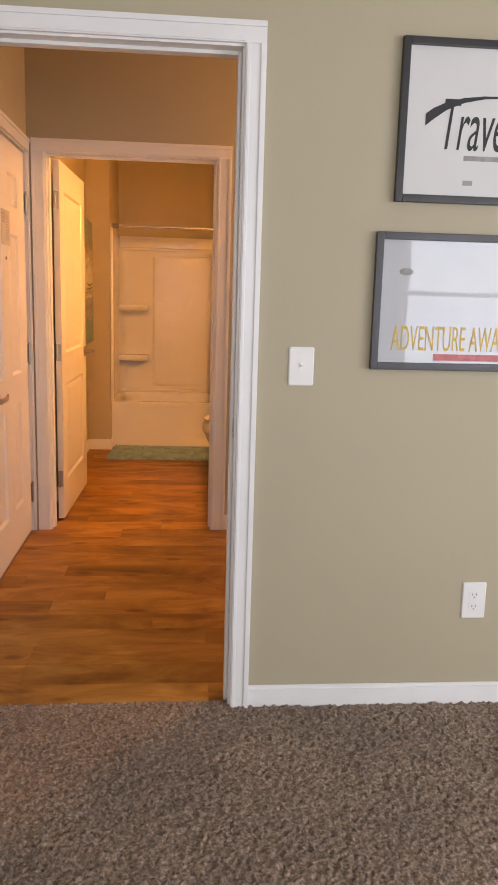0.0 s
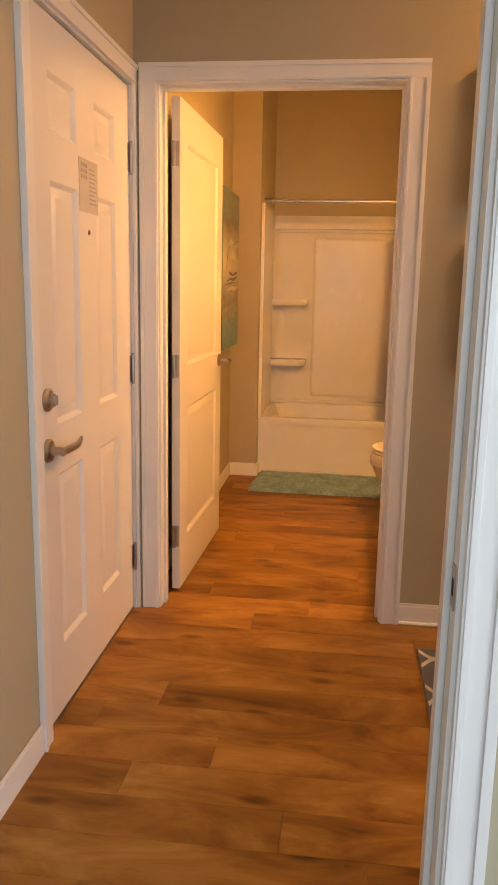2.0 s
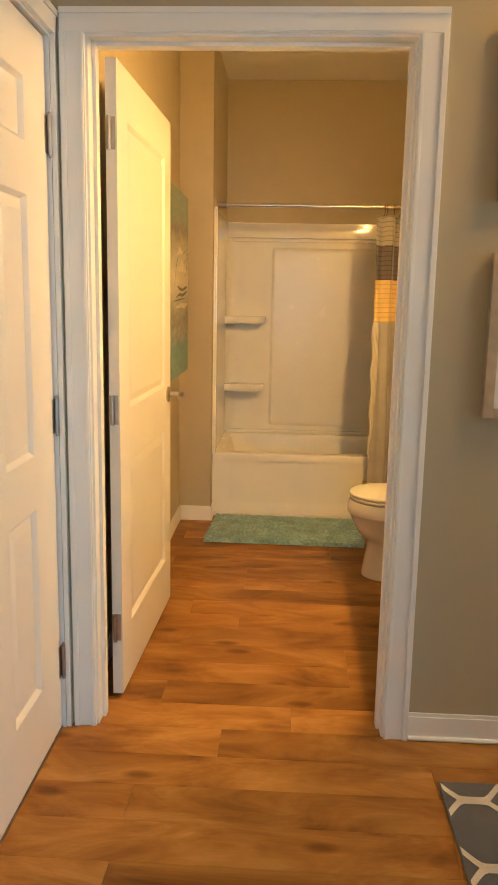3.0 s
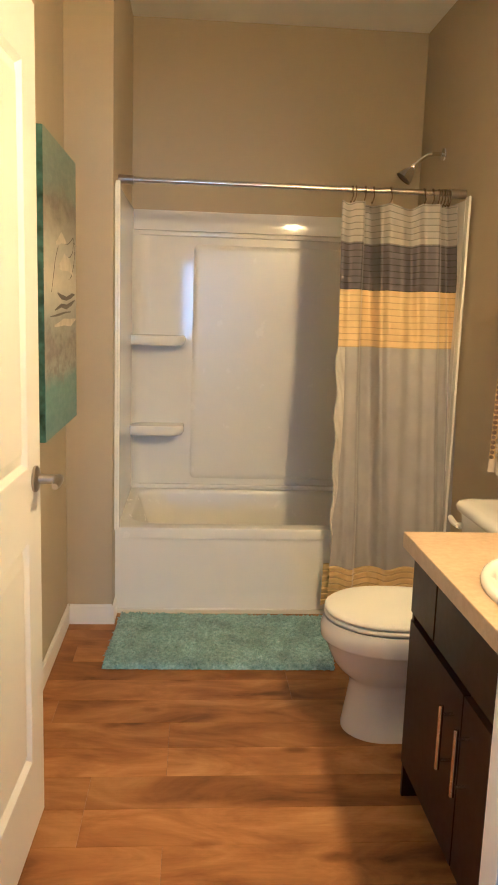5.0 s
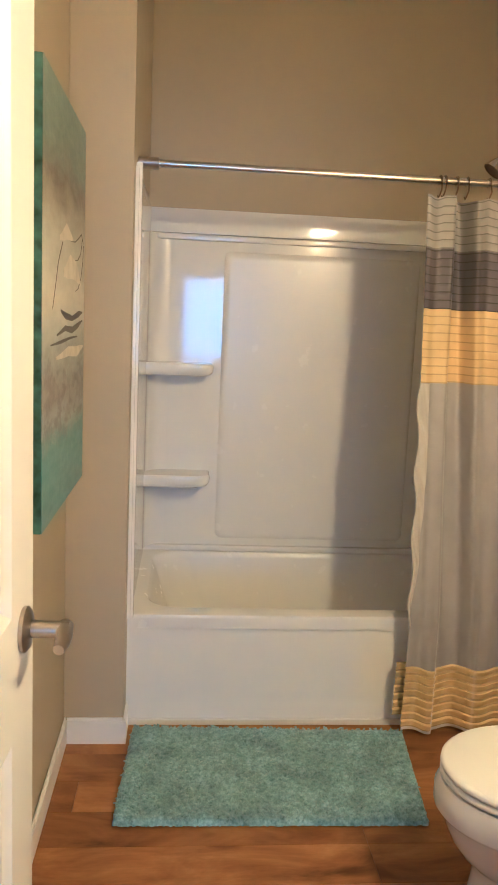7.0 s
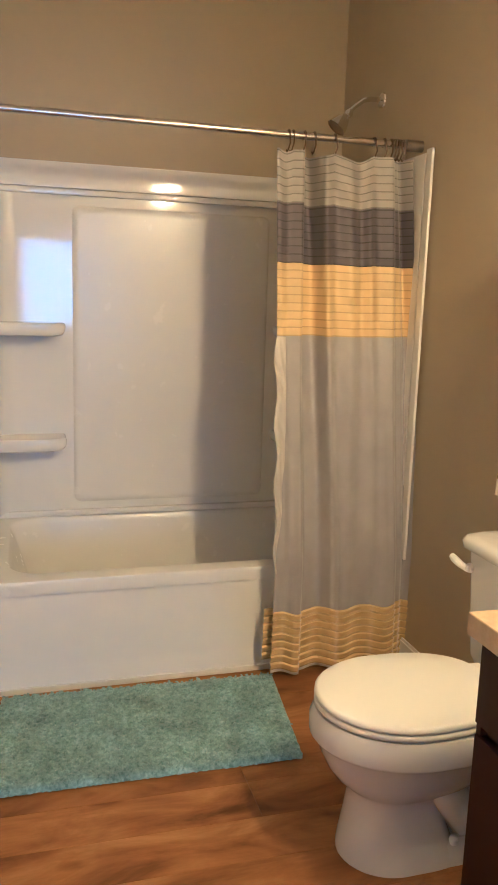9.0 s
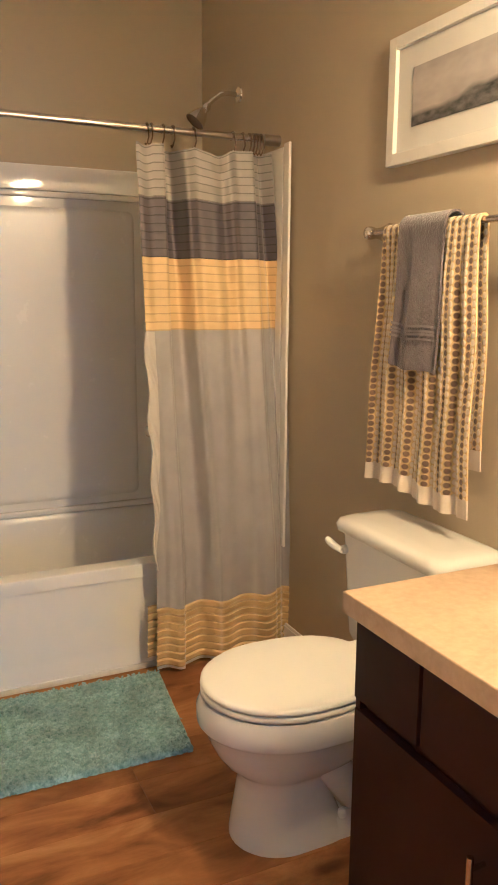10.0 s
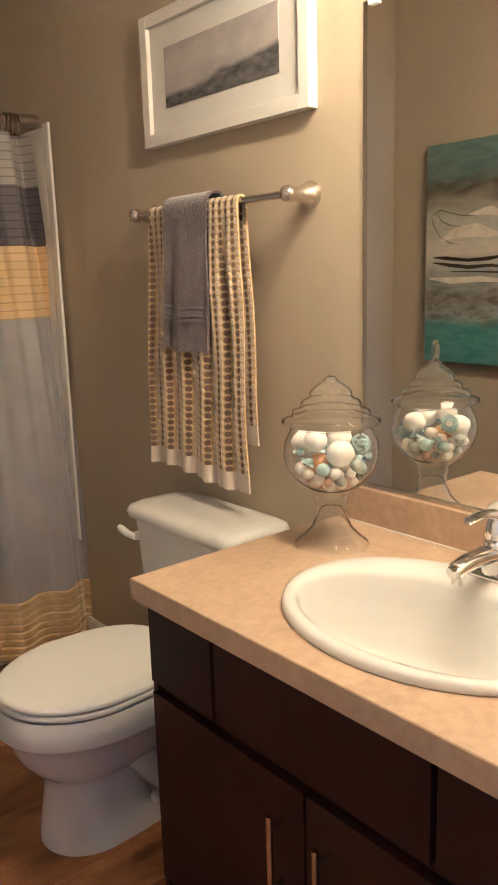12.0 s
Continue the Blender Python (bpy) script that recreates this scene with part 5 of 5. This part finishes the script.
pic = thing("framed_landscape", (0.90, 6.0, 1.70), "white framed grey landscape print above the towel bar", "picture")
PX0, PX1 = 0.890, 0.919
fy0, fy1, fz0, fz1 = 5.660, 6.315, 1.700, 2.034
fr = bmesh.new()
fw = 0.032
for y0, y1, z0, z1 in ((fy0, fy0 + fw, fz0, fz1), (fy1 - fw, fy1, fz0, fz1), (fy0 + fw, fy1 - fw, fz0, fz0 + fw), (fy0 + fw, fy1 - fw, fz1 - fw, fz1)):
    box(PX0, y0, z0, PX1, y1, z1, 0.002, bm=fr)
part("frame", fr, white_frame, pic)
part("mat", box(PX1 - 0.016, fy0 + fw, fz0 + fw, PX1 - 0.003, fy1 - fw, fz1 - fw), paper, pic, "wide white mat")
part("print", box(PX1 - 0.018, 5.764, 1.792, PX1 - 0.0155, 6.216, 1.942), landscape_print, pic, "misty grey hills under a pale sky")

art = thing("canvas_painting", (-0.73, 6.28, 0.947), "teal and cream abstract canvas painting with dark strokes", "painting")
AX = -0.688
AY0, AY1, AZ0, AZ1 = 5.955, 6.582, 0.946, 1.870
part("stretcher", box(BATH_L + 0.004, AY0, AZ0, AX - 0.0015, AY1, AZ1, 0.003), canvas_edge, art, "teal painted canvas edge with glossy drips")
part("painted_face", box(AX - 0.0015, AY0 + 0.001, AZ0 + 0.001, AX, AY1 - 0.001, AZ1 - 0.001), canvas_paint, art)
brush = surface("black_brown_paint", (0.03, 0.022, 0.015), 0.4, var=0.4, big=30, bump=0.2)


def stroke(points, widths):
    """A flat tapering brush stroke on the canvas, through (y, z) points."""
    pts = [Vector((0, y, z)) for y, z in points]
    rings = []
    for i, p in enumerate(pts):
        d = (pts[min(i + 1, len(pts) - 1)] - pts[max(i - 1, 0)]).normalized()
        s = Vector((0, -d.z, d.y)) * widths[i]
        rings.append([Vector((AX - 0.0004, p.y + s.y, p.z + s.z)), Vector((AX + 0.0008, p.y + s.y * 0.5, p.z + s.z * 0.5)), Vector((AX + 0.0008, p.y - s.y * 0.5, p.z - s.z * 0.5)), Vector((AX - 0.0004, p.y - s.y, p.z - s.z))])
    return loft(rings)


for pts, ws in (([(6.54, 1.40), (6.47, 1.395), (6.36, 1.383), (6.26, 1.388), (6.18, 1.40)], [0.003, 0.010, 0.008, 0.010, 0.004]),
                ([(6.54, 1.378), (6.46, 1.366), (6.36, 1.355), (6.25, 1.36), (6.13, 1.345)], [0.003, 0.009, 0.010, 0.008, 0.003]),
                ([(6.45, 1.338), (6.32, 1.336), (6.20, 1.33), (6.05, 1.325)], [0.002, 0.004, 0.005, 0.002]),
                ([(6.55, 1.58), (6.51, 1.60), (6.46, 1.585), (6.40, 1.57), (6.33, 1.565)], [0.001, 0.0025, 0.002, 0.002, 0.001]),
                ([(6.555, 1.575), (6.54, 1.53), (6.51, 1.49), (6.46, 1.46), (6.41, 1.45)], [0.001, 0.002, 0.0015, 0.002, 0.001]),
                ([(6.53, 1.59), (6.50, 1.55), (6.45, 1.53), (6.40, 1.525)], [0.001, 0.002, 0.002, 0.001]),
                ([(6.20, 1.55), (6.14, 1.50), (6.10, 1.44), (6.07, 1.40)], [0.001, 0.003, 0.002, 0.001])):
    part("brush_stroke", stroke(pts, ws), brush, art)
cream_paint = surface("cream_paint", (0.62, 0.57, 0.46), 0.45, var=0.15, big=20, bump=0.3)
for pts, ws, mt in (([(6.50, 1.47), (6.42, 1.50), (6.32, 1.505), (6.22, 1.485)], [0.006, 0.028, 0.034, 0.010], cream_paint), ([(6.36, 1.57), (6.26, 1.58), (6.16, 1.555)], [0.005, 0.022, 0.006], cream_paint),
                    ([(6.56, 1.31), (6.45, 1.30), (6.30, 1.305), (6.12, 1.295)], [0.004, 0.016, 0.014, 0.004], cream_paint)):
    part("brush_stroke", stroke(pts, ws), mt, art)

# apothecary jar
JX, JY, JZ = 0.742, 5.455, CT
jar = thing("apothecary_jar", (JX, JY, JZ), "clear footed glass apothecary jar with lid, filled with balls", "jar")
prof = [(0.0, 0.088), (0.020, 0.085), (0.0265, 0.070), (0.031, 0.058), (0.040, 0.038), (0.056, 0.020), (0.072, 0.008), (0.076, 0.0005), (0.078, 0.0), (0.079, 0.004), (0.074, 0.012), (0.058, 0.024), (0.042, 0.042), (0.033, 0.065), (0.030, 0.088), (0.034, 0.096), (0.036, 0.103), (0.032, 0.110),
        (0.045, 0.122), (0.070, 0.140), (0.090, 0.165), (0.099, 0.195), (0.096, 0.225), (0.084, 0.247), (0.084, 0.255), (0.090, 0.258), (0.087, 0.260), (0.0815, 0.256), (0.0815, 0.247), (0.0935, 0.2245), (0.0965, 0.195), (0.0875, 0.167), (0.0675, 0.143), (0.042, 0.126), (0.012, 0.120), (0.0, 0.120)]
part("bowl", lathe(prof, (JX, JY, JZ), 56), blown_glass, jar, smooth=60)
lp = [(0.095, 0.2625), (0.099, 0.262), (0.102, 0.266), (0.100, 0.271), (0.092, 0.274), (0.083, 0.275), (0.080, 0.279), (0.080, 0.285), (0.076, 0.290), (0.065, 0.293), (0.062, 0.297), (0.062, 0.303), (0.057, 0.310), (0.047, 0.313), (0.044, 0.317), (0.043, 0.325),
      (0.038, 0.333), (0.028, 0.341), (0.017, 0.347), (0.012, 0.352), (0.011, 0.358), (0.0, 0.359)]
li = [(max(0.0, r - 0.0028), h - 0.0022) for r, h in lp[:3:-1]] + [(0.095, 0.2625)]
lid_bm = lathe(lp + li, (JX, JY, JZ), 56, cap0=False, cap1=False)
bmesh.ops.remove_doubles(lid_bm, verts=lid_bm.verts[:], dist=0.00015)
lid = part("lid", lid_bm, blown_glass, jar, smooth=60)
ringpts = [(JX + 0.0185 * math.sin(a) * 0.7, JY - 0.0185 * math.sin(a) * 0.7, JZ + 0.378 - 0.021 * math.cos(a)) for a in np.linspace(0, 2 * math.pi, 25)]
part("finial", tube(ringpts, 0.0062, 12), blown_glass, lid, smooth=60)

for ob in jar.children_recursive:
    ob.visible_shadow = False

BALLS = {"white": surface("matte_white_ball", (0.76, 0.73, 0.68), 0.7, var=0.06, big=40, fine=120, bump=0.2), "cream": surface("cream_shell", (0.66, 0.55, 0.43), 0.5, var=0.12, big=50, fine=90, bump=0.3),
         "teal": surface("pale_teal_ball", (0.38, 0.49, 0.505), 0.7, var=0.25, big=60, fine=90, bump=0.4), "gold": surface("gold_ball", (0.55, 0.32, 0.09), 0.32, 0.8, var=0.15, big=40, bump=0.1), "grey": surface("grey_green_pebble", (0.34, 0.37, 0.33), 0.6, var=0.3, big=60, bump=0.2),
         "peach": surface("peach_pebble", (0.62, 0.42, 0.28), 0.55, var=0.2, big=60, bump=0.2)}


def room_at(h):
    """Inner radius of the bowl at a height above the counter."""
    pr = [(0.012, 0.121), (0.042, 0.126), (0.067, 0.143), (0.087, 0.167), (0.096, 0.195), (0.093, 0.224), (0.081, 0.246)]
    for (r0, h0), (r1, h1) in zip(pr, pr[1:]):
        if h0 <= h <= h1:
            return r0 + (r1 - r0) * (h - h0) / (h1 - h0)
    return 0.0


rb = random.Random(11)
placed = []


def settle(r):
    """Drop a ball into the jar: the lowest of many free places."""
    best = None
    for _ in range(900):
        a, q, h = rb.uniform(0, 2 * math.pi), math.sqrt(rb.random()) * 0.09, rb.uniform(0.126, 0.236)
        if q + r > room_at(h) - 0.004 or q + r > room_at(max(0.121, h - r * 0.7)) + 0.002 or h - r < 0.123:
            continue
        if best and h >= best[2]:
            continue
        c = (q * math.cos(a), q * math.sin(a), h)
        if all((c[0] - p[0]) ** 2 + (c[1] - p[1]) ** 2 + (c[2] - p[2]) ** 2 > (r + p[3]) ** 2 * 0.96 for p in placed):
            best = c
    if best:
        placed.append((*best, r))
    return best


def add_ball(kind, r):
    c = settle(r)
    if not c:
        return
    loc = (JX + c[0], JY + c[1], JZ + c[2])
    names = {"white": "white chalky decorative ball in the glass jar", "cream": "cream shell pebble in the glass jar", "teal": "pale teal decorative ball in the glass jar", "gold": "shiny gold decorative ball in the glass jar", "grey": "grey green pebble in the glass jar", "peach": "peach coloured pebble in the glass jar"}
    bm = ball(loc, r, None, 14, 9, (1, 1, 0.93))
    for v in bm.verts:
        v.co += (v.co - Vector(loc)) * 0.09 * noise.noise(v.co * 60) * (0 if kind == "gold" else 1)
    solid("decorative_ball", bm, BALLS[kind], names[kind], "decorative ball", "filling of the glass jar", smooth=80, base=loc)


for _ in range(26):
    add_ball(rb.choice(["cream", "white", "grey", "peach", "cream"]), rb.uniform(0.0085, 0.013))
add_ball("gold", 0.024)
for _ in range(20):
    add_ball(rb.choice(["teal", "grey", "white", "white", "cream"]), rb.uniform(0.011, 0.016))
for r in (0.028, 0.027, 0.026, 0.024):
    add_ball("white", r)
# woven teal ball and curled petals among them
c = settle(0.021)
if c:
    cc = Vector((JX + c[0], JY + c[1], JZ + c[2]))
    bm = bmesh.new()
    for k in range(9):
        q = Euler((rb.uniform(0, 6), rb.uniform(0, 6), rb.uniform(0, 6))).to_matrix()
        tube([cc + q @ Vector((0.0195 * math.cos(a), 0.0195 * math.sin(a), 0.004 * math.sin(3 * a))) for a in np.linspace(0, 2 * math.pi, 22)], 0.0017, 5, bm)
    solid("woven_ball", bm, BALLS["teal"], "teal woven vine ball in the glass jar", "decorative ball", "filling of the glass jar", base=tuple(cc))
for k in range(9):
    c = settle(0.012)
    if not c:
        continue
    cc = Vector((JX + c[0], JY + c[1], JZ + c[2]))
    bm = bmesh.new()
    for j in range(4):
        q = Euler((rb.uniform(-1, 1), rb.uniform(-1, 1), j * 1.57)).to_matrix()
        rows_ = []
        for s in np.linspace(0, 1, 5):
            wd = 0.0075 * math.sin(math.pi * (0.15 + 0.8 * s))
            rows_.append([cc + q @ Vector((0.014 * s, wd * t, 0.006 * s * s + 0.003 * t * t)) for t in (-1, -0.5, 0, 0.5, 1)])
        loft(rows_, False, False, False, bm)
    ob = solid("dried_flower", bm, BALLS["teal"], "pale blue dried flower in the glass jar", "dried flower", "filling of the glass jar", base=tuple(cc))

# bath mat
def bath_mat():
    nx, ny = 176, 100
    u, v = np.meshgrid(np.linspace(0, 1, nx), np.linspace(0, 1, ny), indexing="ij")
    rs = np.random.RandomState(9)
    xl, xr = -0.572 + 0.022 * v, 0.323 + 0.062 * v
    X = xl + (xr - xl) * u
    Y = (6.382 - 0.012 * u) + (0.525 - 0.02 * u) * v
    rim_d = np.minimum(np.minimum(u, 1 - u) * 0.9, np.minimum(v, 1 - v) * 0.5)
    low = np.array([[noise.noise((a * 9, b * 5, 0.3)) for b in np.linspace(0, 1, ny)] for a in np.linspace(0, 1, nx)])
    Z = 0.004 + 0.016 * np.clip(rim_d / 0.012, 0, 1) ** 0.5 + (rs.rand(nx, ny) - 0.4) * 0.012 * np.clip(0.75 + low * 1.3, 0.25, 1.3) * np.clip(rim_d / 0.008, 0, 1)
    jit = (rs.rand(2, nx, ny) - 0.5) * 0.006
    return np.stack([X + jit[0], Y + jit[1], Z], 2), nx, ny


mat_thing = thing("bath_mat", (-0.11, 6.64, 0), "teal chenille bath mat on the floor beside the tub", "bath mat")
mp, mnx, mny = bath_mat()
grid_mesh("mat_surface", mp, mnx, mny, teal_chenille, mat_thing)
rs = np.random.RandomState(4)
tv, tf = [], []
for k in range(5200):
    a, b = 0.008 + 0.975 * rs.rand(2)
    xx, yy = -0.572 + 0.022 * b + (0.895 + 0.04 * b) * a, 6.382 - 0.012 * a + (0.525 - 0.02 * a) * b
    th, ln, rr = rs.rand() * 6.283, 0.009 + 0.009 * rs.rand(), 0.0036
    dx, dy = math.cos(th), math.sin(th)
    o = len(tv)
    zb = 0.013
    for (s, h, r) in ((0.0, 0.0, rr), (0.5, 0.011, rr), (1.0, 0.010, rr * 0.6)):
        px, py, pz = xx + dx * ln * s, yy + dy * ln * s, zb + h
        tv += [(px - dy * r, py + dx * r, pz), (px, py, pz + r), (px + dy * r, py - dx * r, pz)]
    for i in (0, 3):
        tf += [(o + i, o + i + 1, o + i + 4, o + i + 3), (o + i + 1, o + i + 2, o + i + 5, o + i + 4)]
    tf.append((o + 6, o + 7, o + 8))
me = bpy.data.meshes.new("loose_chenille")
me.from_pydata([(x + 0.11, y - 6.64, z) for x, y, z in tv], [], tf)
me.materials.append(teal_chenille)
me.shade_smooth()
tufts = new("loose_chenille", me)
tufts.parent = mat_thing
tagged(tufts, "loose chenille tufts", kind="stuff")

# ---- hall things ----
rug = thing("hall_rug", (1.0, 3.7, 0), "slate grey rug with cream trellis pattern", "rug")
RX0, RX1, RY0, RY1 = 0.338, 1.75, 3.30, 4.243
part("rug_body", box(RX0, RY0, 0.0, RX1, RY1, 0.011, 0.004), rug_grey, rug)
Q, P = 0.13, 0.32
vs, fs = [], []
for k in range(0, 9):
    for sgn in (1,):
        n = 140
        o = len(vs)
        cnt = 0
        for i in range(n + 1):
            x = RX0 + 0.004 + (RX1 - RX0 - 0.008) * i / n
            ph = 2 * math.pi * (x - RX0 - 0.08) / P + (math.pi if k % 2 else 0)
            y = RY1 - 0.02 - Q * k - Q * 0.5 * max(-0.97, min(0.97, 1.2 * math.cos(ph)))
            hw = 0.0145
            lo_, hi_ = max(y - hw, RY0 + 0.004), min(y + hw, RY1 - 0.004)
            if hi_ < lo_:
                hi_ = lo_
            vs += [(x, lo_, 0.0125 + 0.0006 * (k % 2)), (x, hi_, 0.0125 + 0.0006 * (k % 2))]
        for i in range(n):
            fs.append((o + 2 * i, o + 2 * i + 2, o + 2 * i + 3, o + 2 * i + 1))
me = bpy.data.meshes.new("trellis_pattern")
me.from_pydata([(x - 1.0, y - 3.7, z) for x, y, z in vs], [], fs)
me.materials.append(rug_cream)
pat = new("trellis_pattern", me)
pat.parent = rug
tagged(pat, "cream trellis lines")


def wall_frame(name, x0, x1, z0, z1, y, fw, depth, mt, label, inner=None, group=""):
    """A picture frame on a wall that faces -y."""
    f = thing(name, ((x0 + x1) / 2, y, z0), label, "picture", group)
    bm = bmesh.new()
    for a, b, c, d in ((x0, x0 + fw, z0, z1), (x1 - fw, x1, z0, z1), (x0 + fw, x1 - fw, z0, z0 + fw), (x0 + fw, x1 - fw, z1 - fw, z1)):
        box(a, y - depth, c, b, y - 0.001, d, 0.0025, bm=bm)
    part("frame", bm, mt, f)
    part("sheet", box(x0 + fw, y - 0.010, z0 + fw, x1 - fw, y - 0.004, z1 - fw), inner or paper, f)
    return f


wall_frame("framed_print", 0.438, 0.80, 1.024, 1.484, BW0, 0.03, 0.028, silver_frame, "champagne framed print beside the bathroom door", group="framed prints in the hall")
wall_frame("framed_print", 0.438, 0.80, 1.622, 2.08, BW0, 0.03, 0.028, silver_frame, "champagne framed print beside the bathroom door", group="framed prints in the hall")


def wall_plate(name, x, y, z, axis, kind, label, w=0.075, h=0.12):
    """Switch or outlet plate; axis is the way that it faces."""
    p = thing(name, (x, y, z), label, name.replace("_", " "))
    m = Matrix.Translation((x, y, z)) @ (Matrix.Rotation(math.pi / 2, 4, "Z") if axis == "x" else Matrix.Identity(4))
    pl = loft([[(a, -d, b) for a, b, _ in rounded(-w / 2 + i, -h / 2 + i, w / 2 - i, h / 2 - i, 0.005, 0)] for i, d in ((0, 0.0), (0, 0.003), (0.003, 0.006))])
    part("plate", moved(pl, m), plastic_white, p)
    if kind == "switch":
        part("bezel", moved(box(-0.006, -0.0075, -0.013, 0.006, -0.0055, 0.013, 0.0006), m), plastic_white, p)
        tg = box(-0.0045, -0.018, -0.004, 0.0045, -0.004, 0.005, 0.0015)
        part("toggle", moved(tg, m @ Matrix.Rotation(radians(-25), 4, "X")), plastic_white, p)
    elif kind == "rocker":
        part("rocker", moved(box(-0.0165, -0.0085, -0.033, 0.0165, -0.0055, 0.033, 0.0015), m), plastic_white, p)
    else:
        for dz in (-0.02, 0.02):
            o = moved(loft([[(a, -d, b + dz) for a, b, _ in rounded(-0.0165, -0.014, 0.0165, 0.014, 0.009, 0)] for d in (0.0055, 0.0075)]), m)
            oc = part("receptacle", o, plastic_white, p)
            sl = bmesh.new()
            for dx in (-0.006, 0.006):
                box(dx - 0.0011, -0.0079, dz - 0.002, dx + 0.0011, -0.0074, dz + 0.006, bm=sl)
            box(-0.002, -0.0079, dz - 0.010, 0.002, -0.0074, dz - 0.006, bm=sl)
            part("slots", moved(sl, m), black_void, oc)
    for dz in ((-0.03, 0.03) if kind == "switch" else (-0.0484, 0.0484) if kind == "rocker" else (0.0,)):
        part("screw", moved(lathe([(0.0028, 0.0), (0.0026, -0.0012), (0, -0.0014)], (0, -0.0056 if kind != "outlet" else -0.0062, dz), 10, axis="y"), m), plastic_white, p)
    return p


wall_plate("light_switch", 0.392, CW0, 1.128, "y", "switch", "white toggle light switch on the greige wall", 0.078, 0.118)
wall_plate("wall_outlet", 0.998, CW0, 0.367, "y", "outlet", "white duplex outlet low on the wall", 0.080, 0.124)
wall_plate("light_switch", HALL_L, 3.073, 1.15, "x", "rocker", "white rocker light switch beside the entry door", 0.078, 0.125)

# dark glossy framed piece high on the entry wall
bx = thing("bronze_framed_panel", (HALL_L, 2.95, 1.985), "dark glossy panel in a bronze frame high on the wall", "picture")
y0, y1, z0, z1 = 2.66, 3.235, 1.985, 2.45
bm = bmesh.new()
for a, b, c, d in ((y0, y0 + 0.025, z0, z1), (y1 - 0.025, y1, z0, z1), (y0 + 0.025, y1 - 0.025, z0, z0 + 0.025), (y0 + 0.025, y1 - 0.025, z1 - 0.025, z1)):
    box(HALL_L + 0.001, a, c, HALL_L + 0.045, b, d, 0.002, bm=bm)
part("frame", bm, dark_metal, bx)
part("face", box(HALL_L + 0.004, y0 + 0.025, z0 + 0.025, HALL_L + 0.038, y1 - 0.025, z1 - 0.025), bronze_glass, bx)
for k in range(7):
    z = z0 + 0.06 + k * 0.055
    part("ridge", tube([(HALL_L + 0.038, y0 + 0.03, z), (HALL_L + 0.038, y1 - 0.03, z)], 0.004, 8), steel, bx)

# posters beside the room door
facing = Matrix.Rotation(math.pi / 2, 4, "X")
pa = wall_frame("travel_poster", 0.649, 1.16, 1.622, 2.077, CW0, 0.022, 0.022, black_frame, "black framed white poster with handwritten lettering", group="posters beside the doorway")
lettering("Travel", 0.205, Matrix.Translation((0.768, CW0 - 0.0108, 1.775)) @ facing, ink, pa, shear=0.25, label="black handwritten word", fit=0.215)
sw = loft([[(x, CW0 - 0.0104, z + h), (x, CW0 - 0.0114, z + h), (x, CW0 - 0.0114, z - h), (x, CW0 - 0.0104, z - h)] for x, z, h in ((0.728, 1.855, 0.017), (0.75, 1.872, 0.016), (0.79, 1.895, 0.011), (0.84, 1.912, 0.007), (0.90, 1.922, 0.004), (0.97, 1.925, 0.002))])
part("brush_swash", sw, ink, pa, "sweeping black brush stroke")
for x, z, wdt in ((0.85, 1.745, 0.12), (0.852, 1.675, 0.03)):
    part("small_writing", box(x, CW0 - 0.0108, z, x + wdt, CW0 - 0.0102, z + 0.014), grey_ink, pa)
pb = wall_frame("adventure_poster", 0.603, 1.19, 1.125, 1.535, CW0, 0.022, 0.022, grey_frame, "charcoal framed poster behind glass with gold capitals", inner=glazed_paper, group="posters beside the doorway")
lettering("ADVENTURE AWAITS", 0.108, Matrix.Translation((0.665, CW0 - 0.0108, 1.185)) @ facing, gold_ink, pb, label="gold capital letters", fit=0.395)
part("ink_blot", ball((0.70, CW0 - 0.0102, 1.42), 1.0, None, 12, 8, (0.022, 0.0005, 0.011)), grey_ink, pb)
part("red_wash", box(0.80, CW0 - 0.0106, 1.155, 1.14, CW0 - 0.0102, 1.175), red_ink, pb)

# ---- floor planks, row by row ----
PW = 0.152
rp = random.Random(3)
full = {}


def plank_mesh(length):
    key = round(length, 3)
    if key not in full:
        g, c = 0.0003, 0.0006
        rings = [[(g, g, -0.005), (length - g, g, -0.005), (length - g, PW - g, -0.005), (g, PW - g, -0.005)], [(g, g, -c), (length - g, g, -c), (length - g, PW - g, -c), (g, PW - g, -c)],
                 [(g + c, g + c, 0), (length - g - c, g + c, 0), (length - g - c, PW - g - c, 0), (g + c, PW - g - c, 0)]]
        full[key] = finish("plank", loft(rings, True, False, True), plank_vinyl, 0)
    return full[key]


y = CW0 + 0.012
while y < 6.95:
    xend = HALL_R if y + PW < BW1 else 0.92
    x = HALL_L - 0.1 - rp.choice((0.0, 0.2, 0.41, 0.63, 0.85, 1.02))
    while x < xend:
        a, b = max(x, HALL_L - 0.1), min(x + 1.22, xend)
        if b - a > 0.03:
            pk = new("plank", plank_mesh(b - a))
            pk.parent = floor
            pk.location = (a, y, 0)
        x += 1.22
    y += PW
